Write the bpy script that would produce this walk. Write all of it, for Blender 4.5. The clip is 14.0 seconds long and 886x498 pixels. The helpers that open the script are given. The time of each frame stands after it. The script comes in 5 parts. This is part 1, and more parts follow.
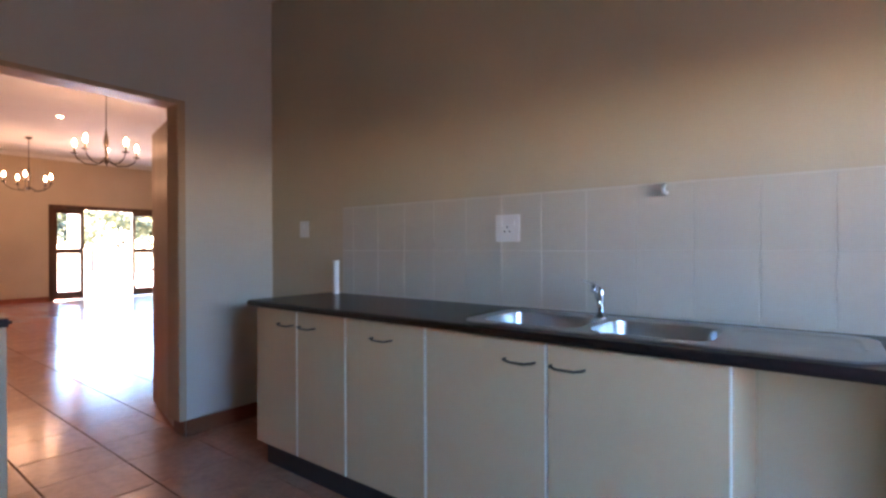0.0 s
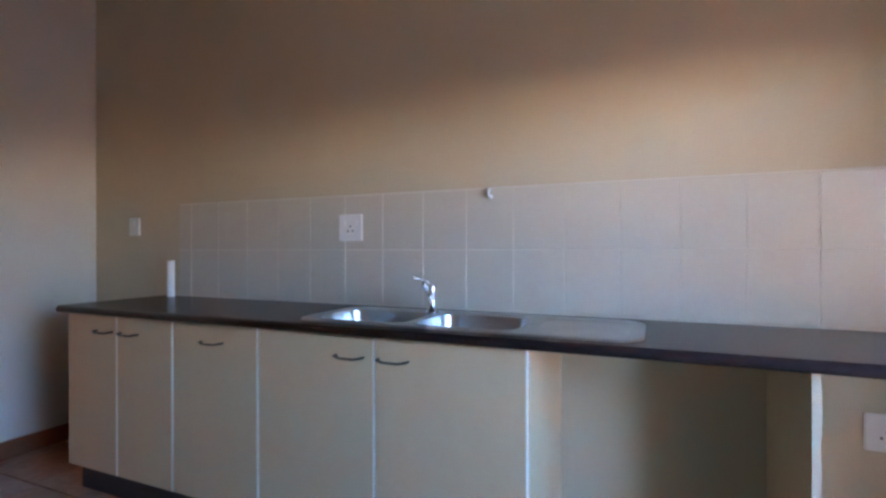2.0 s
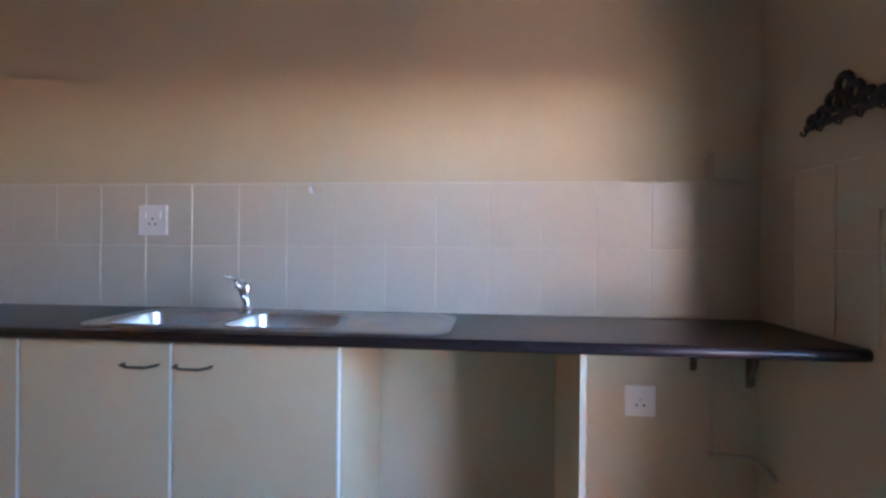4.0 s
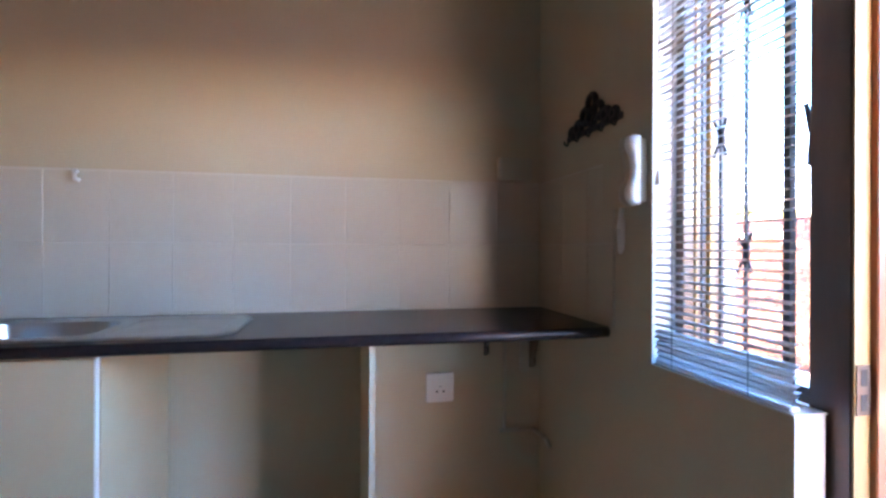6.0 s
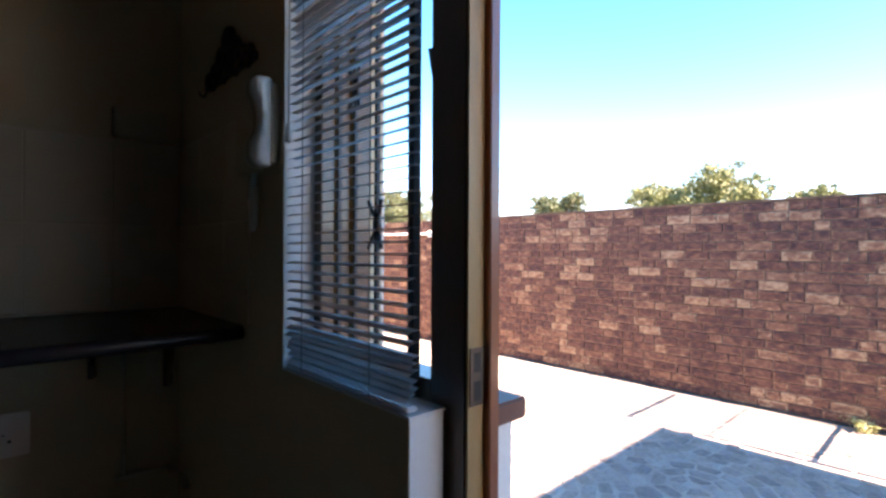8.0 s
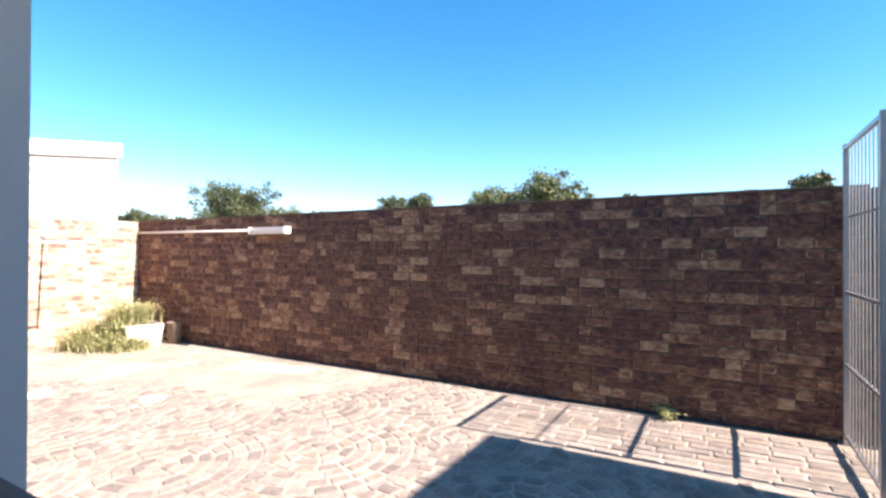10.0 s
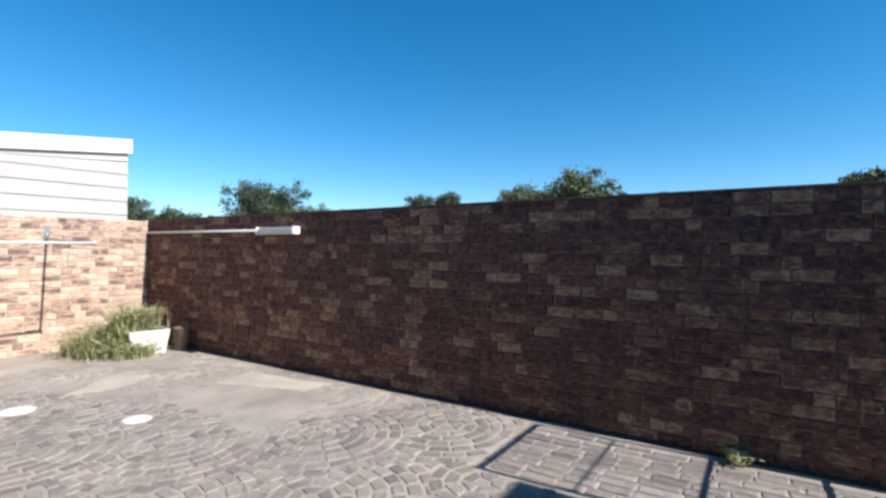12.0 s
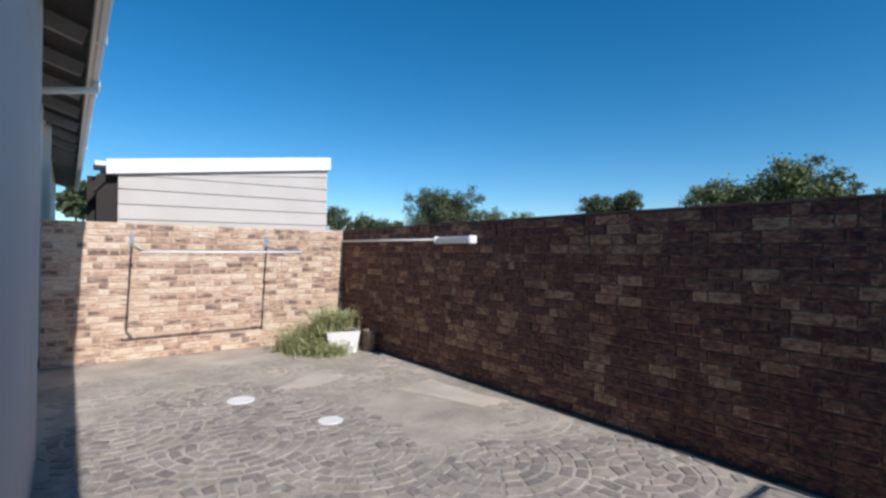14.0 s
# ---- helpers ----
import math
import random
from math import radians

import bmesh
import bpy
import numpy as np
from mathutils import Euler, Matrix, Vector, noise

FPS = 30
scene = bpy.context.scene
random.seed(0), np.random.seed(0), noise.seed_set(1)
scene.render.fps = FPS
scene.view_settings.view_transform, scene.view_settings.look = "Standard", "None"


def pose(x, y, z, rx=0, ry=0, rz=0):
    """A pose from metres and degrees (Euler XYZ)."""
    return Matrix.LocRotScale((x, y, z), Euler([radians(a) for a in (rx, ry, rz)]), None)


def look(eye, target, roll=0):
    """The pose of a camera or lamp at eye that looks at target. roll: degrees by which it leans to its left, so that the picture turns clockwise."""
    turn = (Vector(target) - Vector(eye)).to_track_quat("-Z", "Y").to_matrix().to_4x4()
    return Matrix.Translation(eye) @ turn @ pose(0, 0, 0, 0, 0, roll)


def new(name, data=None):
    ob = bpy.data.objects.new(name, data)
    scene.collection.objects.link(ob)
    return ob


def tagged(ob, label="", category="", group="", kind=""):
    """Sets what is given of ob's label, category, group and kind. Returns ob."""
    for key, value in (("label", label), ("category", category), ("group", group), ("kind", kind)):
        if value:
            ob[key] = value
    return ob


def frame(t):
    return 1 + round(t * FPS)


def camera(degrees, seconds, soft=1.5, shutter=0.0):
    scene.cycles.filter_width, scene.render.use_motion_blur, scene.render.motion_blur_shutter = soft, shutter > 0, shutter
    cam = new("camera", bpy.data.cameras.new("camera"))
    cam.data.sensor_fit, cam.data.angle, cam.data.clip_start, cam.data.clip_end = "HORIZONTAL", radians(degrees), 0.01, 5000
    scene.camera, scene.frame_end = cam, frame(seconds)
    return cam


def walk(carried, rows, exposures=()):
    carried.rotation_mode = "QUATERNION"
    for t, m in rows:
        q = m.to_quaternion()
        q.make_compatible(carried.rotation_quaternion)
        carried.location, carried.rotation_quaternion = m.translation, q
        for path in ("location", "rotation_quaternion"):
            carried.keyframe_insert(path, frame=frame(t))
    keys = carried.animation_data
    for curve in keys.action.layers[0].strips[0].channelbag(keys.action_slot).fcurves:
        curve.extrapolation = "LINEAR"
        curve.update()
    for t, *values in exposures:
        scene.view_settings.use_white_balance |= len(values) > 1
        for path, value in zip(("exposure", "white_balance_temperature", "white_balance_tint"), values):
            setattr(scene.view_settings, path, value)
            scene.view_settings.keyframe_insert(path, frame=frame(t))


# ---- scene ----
cam = camera(83.8, 14.0, soft=2.7)
PATH = [
    (0, (0.288, -0.094, 1.19), (-0.936, 1.488, 1.184), -0.2),
    (0.5, (0.329, -0.071, 1.183), (-0.793, 1.584, 1.181), -0.2),
    (1, (0.383, -0.052, 1.181), (-0.633, 1.671, 1.177), -0.3),
    (1.5, (0.413, -0.057, 1.18), (-0.487, 1.729, 1.176), -0.1),
    (2, (0.455, -0.055, 1.178), (-0.343, 1.779, 1.177), -0.1),
    (2.5, (0.486, -0.052, 1.175), (-0.191, 1.83, 1.177), -0.0),
    (2.7, (0.507, -0.04, 1.174), (-0.129, 1.856, 1.176), -0.0),
    (4.8, (0.6, -0.032, 1.164), (0.609, 1.968, 1.171), 0.3),
    (5, (0.656, -0.047, 1.16), (0.691, 1.953, 1.173), 0.1),
    (5.5, (0.684, -0.047, 1.166), (0.893, 1.942, 1.166), 0.2),
    (6, (0.714, -0.04, 1.157), (1.13, 1.916, 1.156), 0.2),
    (6.5, (0.782, -0.005, 1.134), (1.477, 1.87, 1.136), 0.5),
    (7, (0.864, 0.032, 1.118), (1.787, 1.806, 1.133), 0.6),
    (7.5, (0.966, 0.083, 1.11), (2.116, 1.719, 1.115), 0.4),
    (8, (1.089, 0.151, 1.099), (2.454, 1.613, 1.106), 0.3),
    (8.5, (1.193, 0.206, 1.081), (2.734, 1.48, 1.091), 0.1),
    (9, (1.299, 0.241, 1.075), (2.957, 1.358, 1.085), -0.0),
    (9.2, (1.353, 0.251, 1.07), (3.041, 1.324, 1.083), -0.2),
    (11.3, (2.082, 0.472, 1.082), (3.834, 1.436, 1.093), 0.4),
    (11.5, (2.122, 0.51, 1.085), (3.868, 1.486, 1.096), 0.5),
    (12, (2.227, 0.572, 1.115), (3.904, 1.662, 1.127), 0.5),
    (12.5, (2.289, 0.638, 1.131), (3.857, 1.879, 1.145), 0.5),
    (13, (2.35, 0.681, 1.154), (3.821, 2.036, 1.167), 0.6),
    (13.5, (2.389, 0.754, 1.169), (3.746, 2.223, 1.185), 0.5),
    (14, (2.421, 0.844, 1.201), (3.631, 2.437, 1.215), 0.6),
]
EXPOSURES = [(0.0, 6.05, 8400, 49), (2.5, 6.2, 8400, 51), (5.5, 6.3, 8700, 55), (6.0, 6.15, 8700, 53), (6.5, 5.55, 8700, 49), (7.0, 4.75, 8700, 43), (7.5, 3.9, 8700, 40), (8.0, 3.15, 8600, 38), (8.5, 2.65, 8500, 35), (9.2, 2.15, 8200, 31), (11.3, 0.75, 6500, 16), (12.5, 0.32, 6300, 13), (14.0, 0.02, 6200, 13)]
walk(cam, [(t, look(eye, target, roll)) for t, eye, target, roll in PATH], EXPOSURES)

# ---- world, sun, lamps ----
SUN_ELEVATION, SUN_DRIFT = 39.5, 2.2   # light runs towards +y and a little towards -x
world = bpy.data.worlds.new("world")
scene.world = world
world.use_nodes = True
wn = world.node_tree.nodes
wl = world.node_tree.links
sky = wn.new("ShaderNodeTexSky")
sky.sky_type = "NISHITA"
sky.sun_disc = False
sky.sun_elevation = radians(SUN_ELEVATION)
sky.sun_rotation = radians(180 - SUN_DRIFT)
sky.altitude = 1400
sky.dust_density = 0.0
sky.ozone_density = 3.0
rich = wn.new("ShaderNodeHueSaturation")
rich.inputs["Saturation"].default_value = 1.36
rich.inputs["Hue"].default_value = 0.490
wl.new(sky.outputs[0], rich.inputs["Color"])
wl.new(rich.outputs[0], wn["Background"].inputs["Color"])
wn["Background"].inputs["Strength"].default_value = 0.12
sun = new("sun", bpy.data.lights.new("sun", "SUN"))
sun.data.energy, sun.data.angle, sun.data.color = 5.0, radians(0.53), (1.0, 0.95, 0.88)
c_el, s_el = math.cos(radians(SUN_ELEVATION)), math.sin(radians(SUN_ELEVATION))
way = Vector((-math.sin(radians(SUN_DRIFT)) * c_el, math.cos(radians(SUN_DRIFT)) * c_el, -s_el))
sun.matrix_world = look((3, -20, 20), Vector((3, -20, 20)) + way)

# ---- materials ----
def material(name, c1, c2=None, scale=6.0, rough=0.6, bump=0.1, metal=0.0, fine=60.0, spread=0.35, coat=0.0, spec=0.5, stretch=(1, 1, 1)):
    """A surface of two mixed colours: broad stains, fine grain and a relief."""
    m = bpy.data.materials.new(name)
    m.use_nodes = True
    n, l = m.node_tree.nodes, m.node_tree.links
    b = n["Principled BSDF"]
    co = n.new("ShaderNodeTexCoord")
    mp = n.new("ShaderNodeMapping")
    mp.inputs["Scale"].default_value = stretch
    l.new(co.outputs["Object"], mp.inputs["Vector"])
    broad, grain = n.new("ShaderNodeTexNoise"), n.new("ShaderNodeTexNoise")
    broad.inputs["Scale"].default_value, broad.inputs["Detail"].default_value = scale, 6
    grain.inputs["Scale"].default_value, grain.inputs["Detail"].default_value = fine, 3
    for t in (broad, grain):
        l.new(mp.outputs[0], t.inputs["Vector"])
    add = n.new("ShaderNodeMath")
    add.operation = "MULTIPLY_ADD"
    add.inputs[1].default_value = spread
    l.new(grain.outputs["Fac"], add.inputs[0])
    l.new(broad.outputs["Fac"], add.inputs[2])
    ramp = n.new("ShaderNodeValToRGB")
    ramp.color_ramp.elements[0].position, ramp.color_ramp.elements[1].position = 0.4, 0.85
    ramp.color_ramp.elements[0].color = (*c1, 1)
    ramp.color_ramp.elements[1].color = (*(c2 or [v * 0.82 for v in c1]), 1)
    l.new(add.outputs[0], ramp.inputs[0])
    l.new(ramp.outputs[0], b.inputs["Base Color"])
    rr = n.new("ShaderNodeMapRange")
    rr.inputs["To Min"].default_value, rr.inputs["To Max"].default_value = max(0.02, rough * 0.8), min(1.0, rough * 1.2)
    l.new(broad.outputs["Fac"], rr.inputs["Value"])
    l.new(rr.outputs[0], b.inputs["Roughness"])
    b.inputs["Metallic"].default_value = metal
    b.inputs["Coat Weight"].default_value = coat
    b.inputs["Specular IOR Level"].default_value = spec
    if bump:
        bp = n.new("ShaderNodeBump")
        bp.inputs["Strength"].default_value, bp.inputs["Distance"].default_value = bump, 0.004
        l.new(grain.outputs["Fac"], bp.inputs["Height"])
        l.new(bp.outputs[0], b.inputs["Normal"])
    return m


def pieces_material(name, colours, single, rough=0.85, bump=0.5, fine=45.0, dirt=0.35, blotch=9.0):
    """Bricks, stones or tiles: each piece takes its own tone, by object or by island."""
    m = bpy.data.materials.new(name)
    m.use_nodes = True
    n, l = m.node_tree.nodes, m.node_tree.links
    b = n["Principled BSDF"]
    if single:
        rnd = n.new("ShaderNodeObjectInfo").outputs["Random"]
    else:
        rnd = n.new("ShaderNodeNewGeometry").outputs["Random Per Island"]
    ramp = n.new("ShaderNodeValToRGB")
    e = ramp.color_ramp.elements
    e[0].color, e[1].color = (*colours[0], 1), (*colours[-1], 1)
    for k, c in enumerate(colours[1:-1]):
        e.new((k + 1) / (len(colours) - 1)).color = (*c, 1)
    ramp.color_ramp.interpolation = "CONSTANT" if len(colours) > 6 else "LINEAR"
    l.new(rnd, ramp.inputs[0])
    geo = n.new("ShaderNodeNewGeometry")
    broad, grain = n.new("ShaderNodeTexNoise"), n.new("ShaderNodeTexNoise")
    broad.inputs["Scale"].default_value, broad.inputs["Detail"].default_value = blotch, 5
    grain.inputs["Scale"].default_value, grain.inputs["Detail"].default_value = fine, 4
    for t in (broad, grain):
        l.new(geo.outputs["Position"], t.inputs["Vector"])
    mix = n.new("ShaderNodeMix")
    mix.data_type, mix.blend_type = "RGBA", "MULTIPLY"
    dr = n.new("ShaderNodeValToRGB")
    dr.color_ramp.elements[0].position, dr.color_ramp.elements[1].position = 0.38, 0.58
    dr.color_ramp.elements[0].color = (1 - dirt, 1 - dirt, 1 - dirt, 1)
    sumn = n.new("ShaderNodeMath")
    sumn.operation = "MULTIPLY_ADD"
    sumn.inputs[1].default_value = 0.5
    l.new(grain.outputs["Fac"], sumn.inputs[0])
    half = n.new("ShaderNodeMath")
    half.operation = "MULTIPLY"
    half.inputs[1].default_value = 0.5
    l.new(broad.outputs["Fac"], half.inputs[0])
    l.new(half.outputs[0], sumn.inputs[2])
    l.new(sumn.outputs[0], dr.inputs[0])
    mix.inputs["Factor"].default_value = 1.0
    l.new(ramp.outputs[0], mix.inputs["A"])
    l.new(dr.outputs[0], mix.inputs["B"])
    l.new(mix.outputs["Result"], b.inputs["Base Color"])
    b.inputs["Roughness"].default_value = rough
    bp = n.new("ShaderNodeBump")
    bp.inputs["Strength"].default_value, bp.inputs["Distance"].default_value = bump, 0.004
    l.new(grain.outputs["Fac"], bp.inputs["Height"])
    l.new(bp.outputs[0], b.inputs["Normal"])
    return m


def brick_material(name, stops, single, seed, share=0.52, lift=-0.665, size=15.0, power=2.6, wide=(0.9, 0.9, 1.5), swing=1.85):
    """Flashed face bricks: tone by brick, and burnt or pale blotches within each."""
    m = bpy.data.materials.new(name)
    m.use_nodes = True
    n, l = m.node_tree.nodes, m.node_tree.links
    b = n["Principled BSDF"]
    rnd = n.new("ShaderNodeObjectInfo").outputs["Random"] if single else n.new("ShaderNodeNewGeometry").outputs["Random Per Island"]
    geo = n.new("ShaderNodeNewGeometry")
    mp = n.new("ShaderNodeMapping")
    mp.inputs["Scale"].default_value = wide
    mp.inputs["Location"].default_value = (seed, seed * 2.0, 0)
    shift = n.new("ShaderNodeVectorMath")
    shift.operation = "MULTIPLY_ADD"
    shift.inputs[1].default_value = (37.0, 53.0, 29.0)
    l.new(rnd, shift.inputs[0])
    l.new(geo.outputs["Position"], shift.inputs[2])
    l.new(shift.outputs[0], mp.inputs["Vector"])
    blot, grain = n.new("ShaderNodeTexNoise"), n.new("ShaderNodeTexNoise")
    blot.inputs["Scale"].default_value, blot.inputs["Detail"].default_value, blot.inputs["Roughness"].default_value = size, 4, 0.62
    grain.inputs["Scale"].default_value, grain.inputs["Detail"].default_value = 90, 3
    l.new(mp.outputs[0], blot.inputs["Vector"])
    l.new(geo.outputs["Position"], grain.inputs["Vector"])
    a = n.new("ShaderNodeMath")
    a.operation = "MULTIPLY_ADD"
    a.inputs[1].default_value, a.inputs[2].default_value = share, lift
    bent = n.new("ShaderNodeMath")
    bent.operation = "POWER"
    bent.inputs[1].default_value = power
    l.new(rnd, bent.inputs[0])
    l.new(bent.outputs[0], a.inputs[0])
    c = n.new("ShaderNodeMath")
    c.operation = "MULTIPLY_ADD"
    c.inputs[1].default_value = swing
    l.new(blot.outputs["Fac"], c.inputs[0])
    l.new(a.outputs[0], c.inputs[2])
    d = n.new("ShaderNodeMath")
    d.operation = "MULTIPLY_ADD"
    d.inputs[1].default_value = 0.12
    l.new(grain.outputs["Fac"], d.inputs[0])
    l.new(c.outputs[0], d.inputs[2])
    ramp = n.new("ShaderNodeValToRGB")
    e = ramp.color_ramp.elements
    e[0].position, e[0].color = stops[0][0], (*stops[0][1], 1)
    e[1].position, e[1].color = stops[-1][0], (*stops[-1][1], 1)
    for x, col in stops[1:-1]:
        e.new(x).color = (*col, 1)
    l.new(d.outputs[0], ramp.inputs[0])
    l.new(ramp.outputs[0], b.inputs["Base Color"])
    b.inputs["Roughness"].default_value = 0.85
    bp = n.new("ShaderNodeBump")
    bp.inputs["Strength"].default_value, bp.inputs["Distance"].default_value = 0.8, 0.005
    l.new(grain.outputs["Fac"], bp.inputs["Height"])
    l.new(bp.outputs[0], b.inputs["Normal"])
    return m


def backlit_material(name, colour, through_share):
    """Thin slats that let part of the daylight glow through."""
    m = bpy.data.materials.new(name)
    m.use_nodes = True
    n, l = m.node_tree.nodes, m.node_tree.links
    b = n["Principled BSDF"]
    b.inputs["Base Color"].default_value = (*colour, 1)
    b.inputs["Roughness"].default_value = 0.35
    noise_t = n.new("ShaderNodeTexNoise")
    noise_t.inputs["Scale"].default_value = 30
    rr = n.new("ShaderNodeMapRange")
    rr.inputs["To Min"].default_value, rr.inputs["To Max"].default_value = 0.28, 0.45
    l.new(noise_t.outputs["Fac"], rr.inputs["Value"])
    l.new(rr.outputs[0], b.inputs["Roughness"])
    t = n.new("ShaderNodeBsdfTranslucent")
    t.inputs["Color"].default_value = (*colour, 1)
    mix = n.new("ShaderNodeMixShader")
    mix.inputs[0].default_value = through_share
    l.new(b.outputs[0], mix.inputs[1])
    l.new(t.outputs[0], mix.inputs[2])
    l.new(mix.outputs[0], n["Material Output"].inputs["Surface"])
    return m


def glass_material(name):
    m = bpy.data.materials.new(name)
    m.use_nodes = True
    b = m.node_tree.nodes["Principled BSDF"]
    b.inputs["Transmission Weight"].default_value = 1.0
    b.inputs["Roughness"].default_value = 0.01
    b.inputs["IOR"].default_value = 1.1
    return m


def glow_material(name, colour, strength):
    m = bpy.data.materials.new(name)
    m.use_nodes = True
    b = m.node_tree.nodes["Principled BSDF"]
    b.inputs["Emission Color"].default_value = (*colour, 1)
    b.inputs["Emission Strength"].default_value = strength
    return m


WALL_IN = material("beige_wall_paint", (0.60, 0.492, 0.355), (0.55, 0.448, 0.318), 1.6, 0.75, 0.25, fine=140)
WALL_WEST = material("pale_grey_wall_paint", (0.612, 0.570, 0.501), (0.570, 0.527, 0.463), 1.4, 0.72, 0.2, fine=140)
WALL_OUT = material("white_exterior_plaster", (0.80, 0.79, 0.77), (0.72, 0.71, 0.69), 1.2, 0.85, 0.4, fine=90)
# kitchen ceiling: white paint darkened so less light bounces onto the upper walls
CEILING_K = material("dimmed_ceiling_paint", (0.42, 0.35, 0.28), (0.38, 0.315, 0.25), 2, 0.8, 0.1)
REVEAL = material("white_reveal_paint", (0.82, 0.81, 0.79), (0.76, 0.75, 0.73), 3, 0.5, 0.15)
CEILING = material("white_ceiling_paint", (0.84, 0.82, 0.79), (0.80, 0.78, 0.75), 2, 0.8, 0.1)
TILE_WALL = material("glazed_beige_wall_tile", (0.595, 0.527, 0.442), (0.552, 0.489, 0.404), 2.5, 0.3, 0.05, fine=30)
# shaded copy of the wall tile for the east wall, tan as the paint there
TILE_SHADE = material("glazed_shade_tan_wall_tile", (0.60, 0.50, 0.375), (0.555, 0.46, 0.34), 2.5, 0.35, 0.05, fine=30)
GROUT_WALL = material("pale_grout", (0.646, 0.595, 0.518), (0.595, 0.535, 0.459), 8, 0.8, 0.2)
LAMINATE = material("cream_laminate", (0.72, 0.485, 0.295), (0.67, 0.447, 0.27), 2.2, 0.42, 0.05, fine=25)
EDGING = material("cream_pvc_edging", (0.90, 0.87, 0.79), (0.86, 0.83, 0.75), 8, 0.4, 0.0)
PANEL_EDGE = material("tan_panel_edging", (0.62, 0.50, 0.36), (0.56, 0.45, 0.32), 8, 0.5, 0.0)
WORKTOP = material("dark_brown_worktop", (0.026, 0.015, 0.016), (0.034, 0.020, 0.021), 30, 0.25, 0.01, fine=220, coat=0.0, spec=0.25)
PLINTH = material("dark_brown_plinth", (0.035, 0.022, 0.020), (0.05, 0.03, 0.028), 6, 0.5, 0.1)
STEEL = material("brushed_stainless_steel", (0.56, 0.55, 0.54), (0.47, 0.465, 0.46), 8, 0.30, 0.05, 1.0, fine=200)
CHROME = material("chrome", (0.75, 0.75, 0.77), (0.7, 0.7, 0.72), 4, 0.09, 0.0, 1.0)
BRONZE = material("dark_bronze", (0.075, 0.06, 0.05), (0.12, 0.1, 0.085), 20, 0.4, 0.1, 0.8)
PLASTIC = material("white_plastic", (0.80, 0.79, 0.77), (0.76, 0.75, 0.73), 6, 0.35, 0.0)
IVORY = material("ivory_plastic", (0.561, 0.493, 0.391), (0.510, 0.451, 0.357), 6, 0.4, 0.0)
BLACK_METAL = material("black_painted_metal", (0.012, 0.012, 0.016), (0.025, 0.025, 0.03), 20, 0.45, 0.2)
BROWN_PAINT = material("brown_bracket_paint", (0.27, 0.165, 0.10), (0.21, 0.125, 0.075), 15, 0.5, 0.1)
WOOD_DARK = material("dark_varnished_wood", (0.075, 0.034, 0.02), (0.13, 0.06, 0.034), 3, 0.35, 0.15, fine=50, coat=0.2, stretch=(6, 6, 0.6))
WOOD_RED = material("red_brown_varnished_wood", (0.36, 0.10, 0.04), (0.26, 0.07, 0.028), 3, 0.35, 0.15, fine=50, coat=0.2, stretch=(6, 6, 0.6))
WOOD_PALE = material("worn_pale_wood", (0.52, 0.31, 0.13), (0.40, 0.23, 0.09), 4, 0.5, 0.2, fine=50, stretch=(6, 6, 0.6))
WOOD_DOOR = material("orange_brown_door_wood", (0.56, 0.37, 0.24), (0.48, 0.305, 0.19), 2, 0.4, 0.1, fine=40, stretch=(5, 5, 0.5))
SLAT = backlit_material("silver_grey_slat", (0.82, 0.82, 0.83), 0.25)
CORD = material("grey_cord", (0.35, 0.34, 0.33), (0.28, 0.27, 0.26), 30, 0.9, 0.2)
TERRA = [(0.60, 0.245, 0.15), (0.65, 0.28, 0.175), (0.56, 0.225, 0.135), (0.62, 0.285, 0.19)]
TERRA_ONE = pieces_material("terracotta_floor_tile", TERRA, True, 0.17, 0.12, 25, 0.18)
TERRA_MANY = pieces_material("terracotta_floor_tiles", TERRA, False, 0.17, 0.12, 25, 0.18)
SKIRT = material("terracotta_skirting", (0.30, 0.085, 0.04), (0.24, 0.065, 0.032), 6, 0.3, 0.1)
GROUT_FLOOR = material("dark_floor_grout", (0.22, 0.08, 0.045), (0.17, 0.06, 0.036), 12, 0.9, 0.3)
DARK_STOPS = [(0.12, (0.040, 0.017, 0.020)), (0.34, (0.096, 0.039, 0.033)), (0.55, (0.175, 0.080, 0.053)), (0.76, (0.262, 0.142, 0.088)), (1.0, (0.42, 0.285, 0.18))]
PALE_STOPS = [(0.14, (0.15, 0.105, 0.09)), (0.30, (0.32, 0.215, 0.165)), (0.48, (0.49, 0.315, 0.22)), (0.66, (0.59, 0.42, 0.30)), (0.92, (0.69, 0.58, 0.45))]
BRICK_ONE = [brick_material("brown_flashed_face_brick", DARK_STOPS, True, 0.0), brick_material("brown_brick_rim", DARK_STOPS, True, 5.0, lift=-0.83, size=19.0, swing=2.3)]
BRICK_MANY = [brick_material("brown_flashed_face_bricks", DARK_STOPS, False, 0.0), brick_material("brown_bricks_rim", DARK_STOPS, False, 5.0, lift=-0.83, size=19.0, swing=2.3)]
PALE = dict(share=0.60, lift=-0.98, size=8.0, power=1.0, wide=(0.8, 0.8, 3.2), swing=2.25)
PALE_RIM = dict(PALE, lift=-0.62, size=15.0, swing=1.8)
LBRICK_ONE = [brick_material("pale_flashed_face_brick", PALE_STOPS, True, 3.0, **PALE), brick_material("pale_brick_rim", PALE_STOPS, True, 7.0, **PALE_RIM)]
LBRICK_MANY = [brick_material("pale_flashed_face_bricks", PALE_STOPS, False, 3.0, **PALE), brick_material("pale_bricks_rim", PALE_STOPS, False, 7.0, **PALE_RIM)]
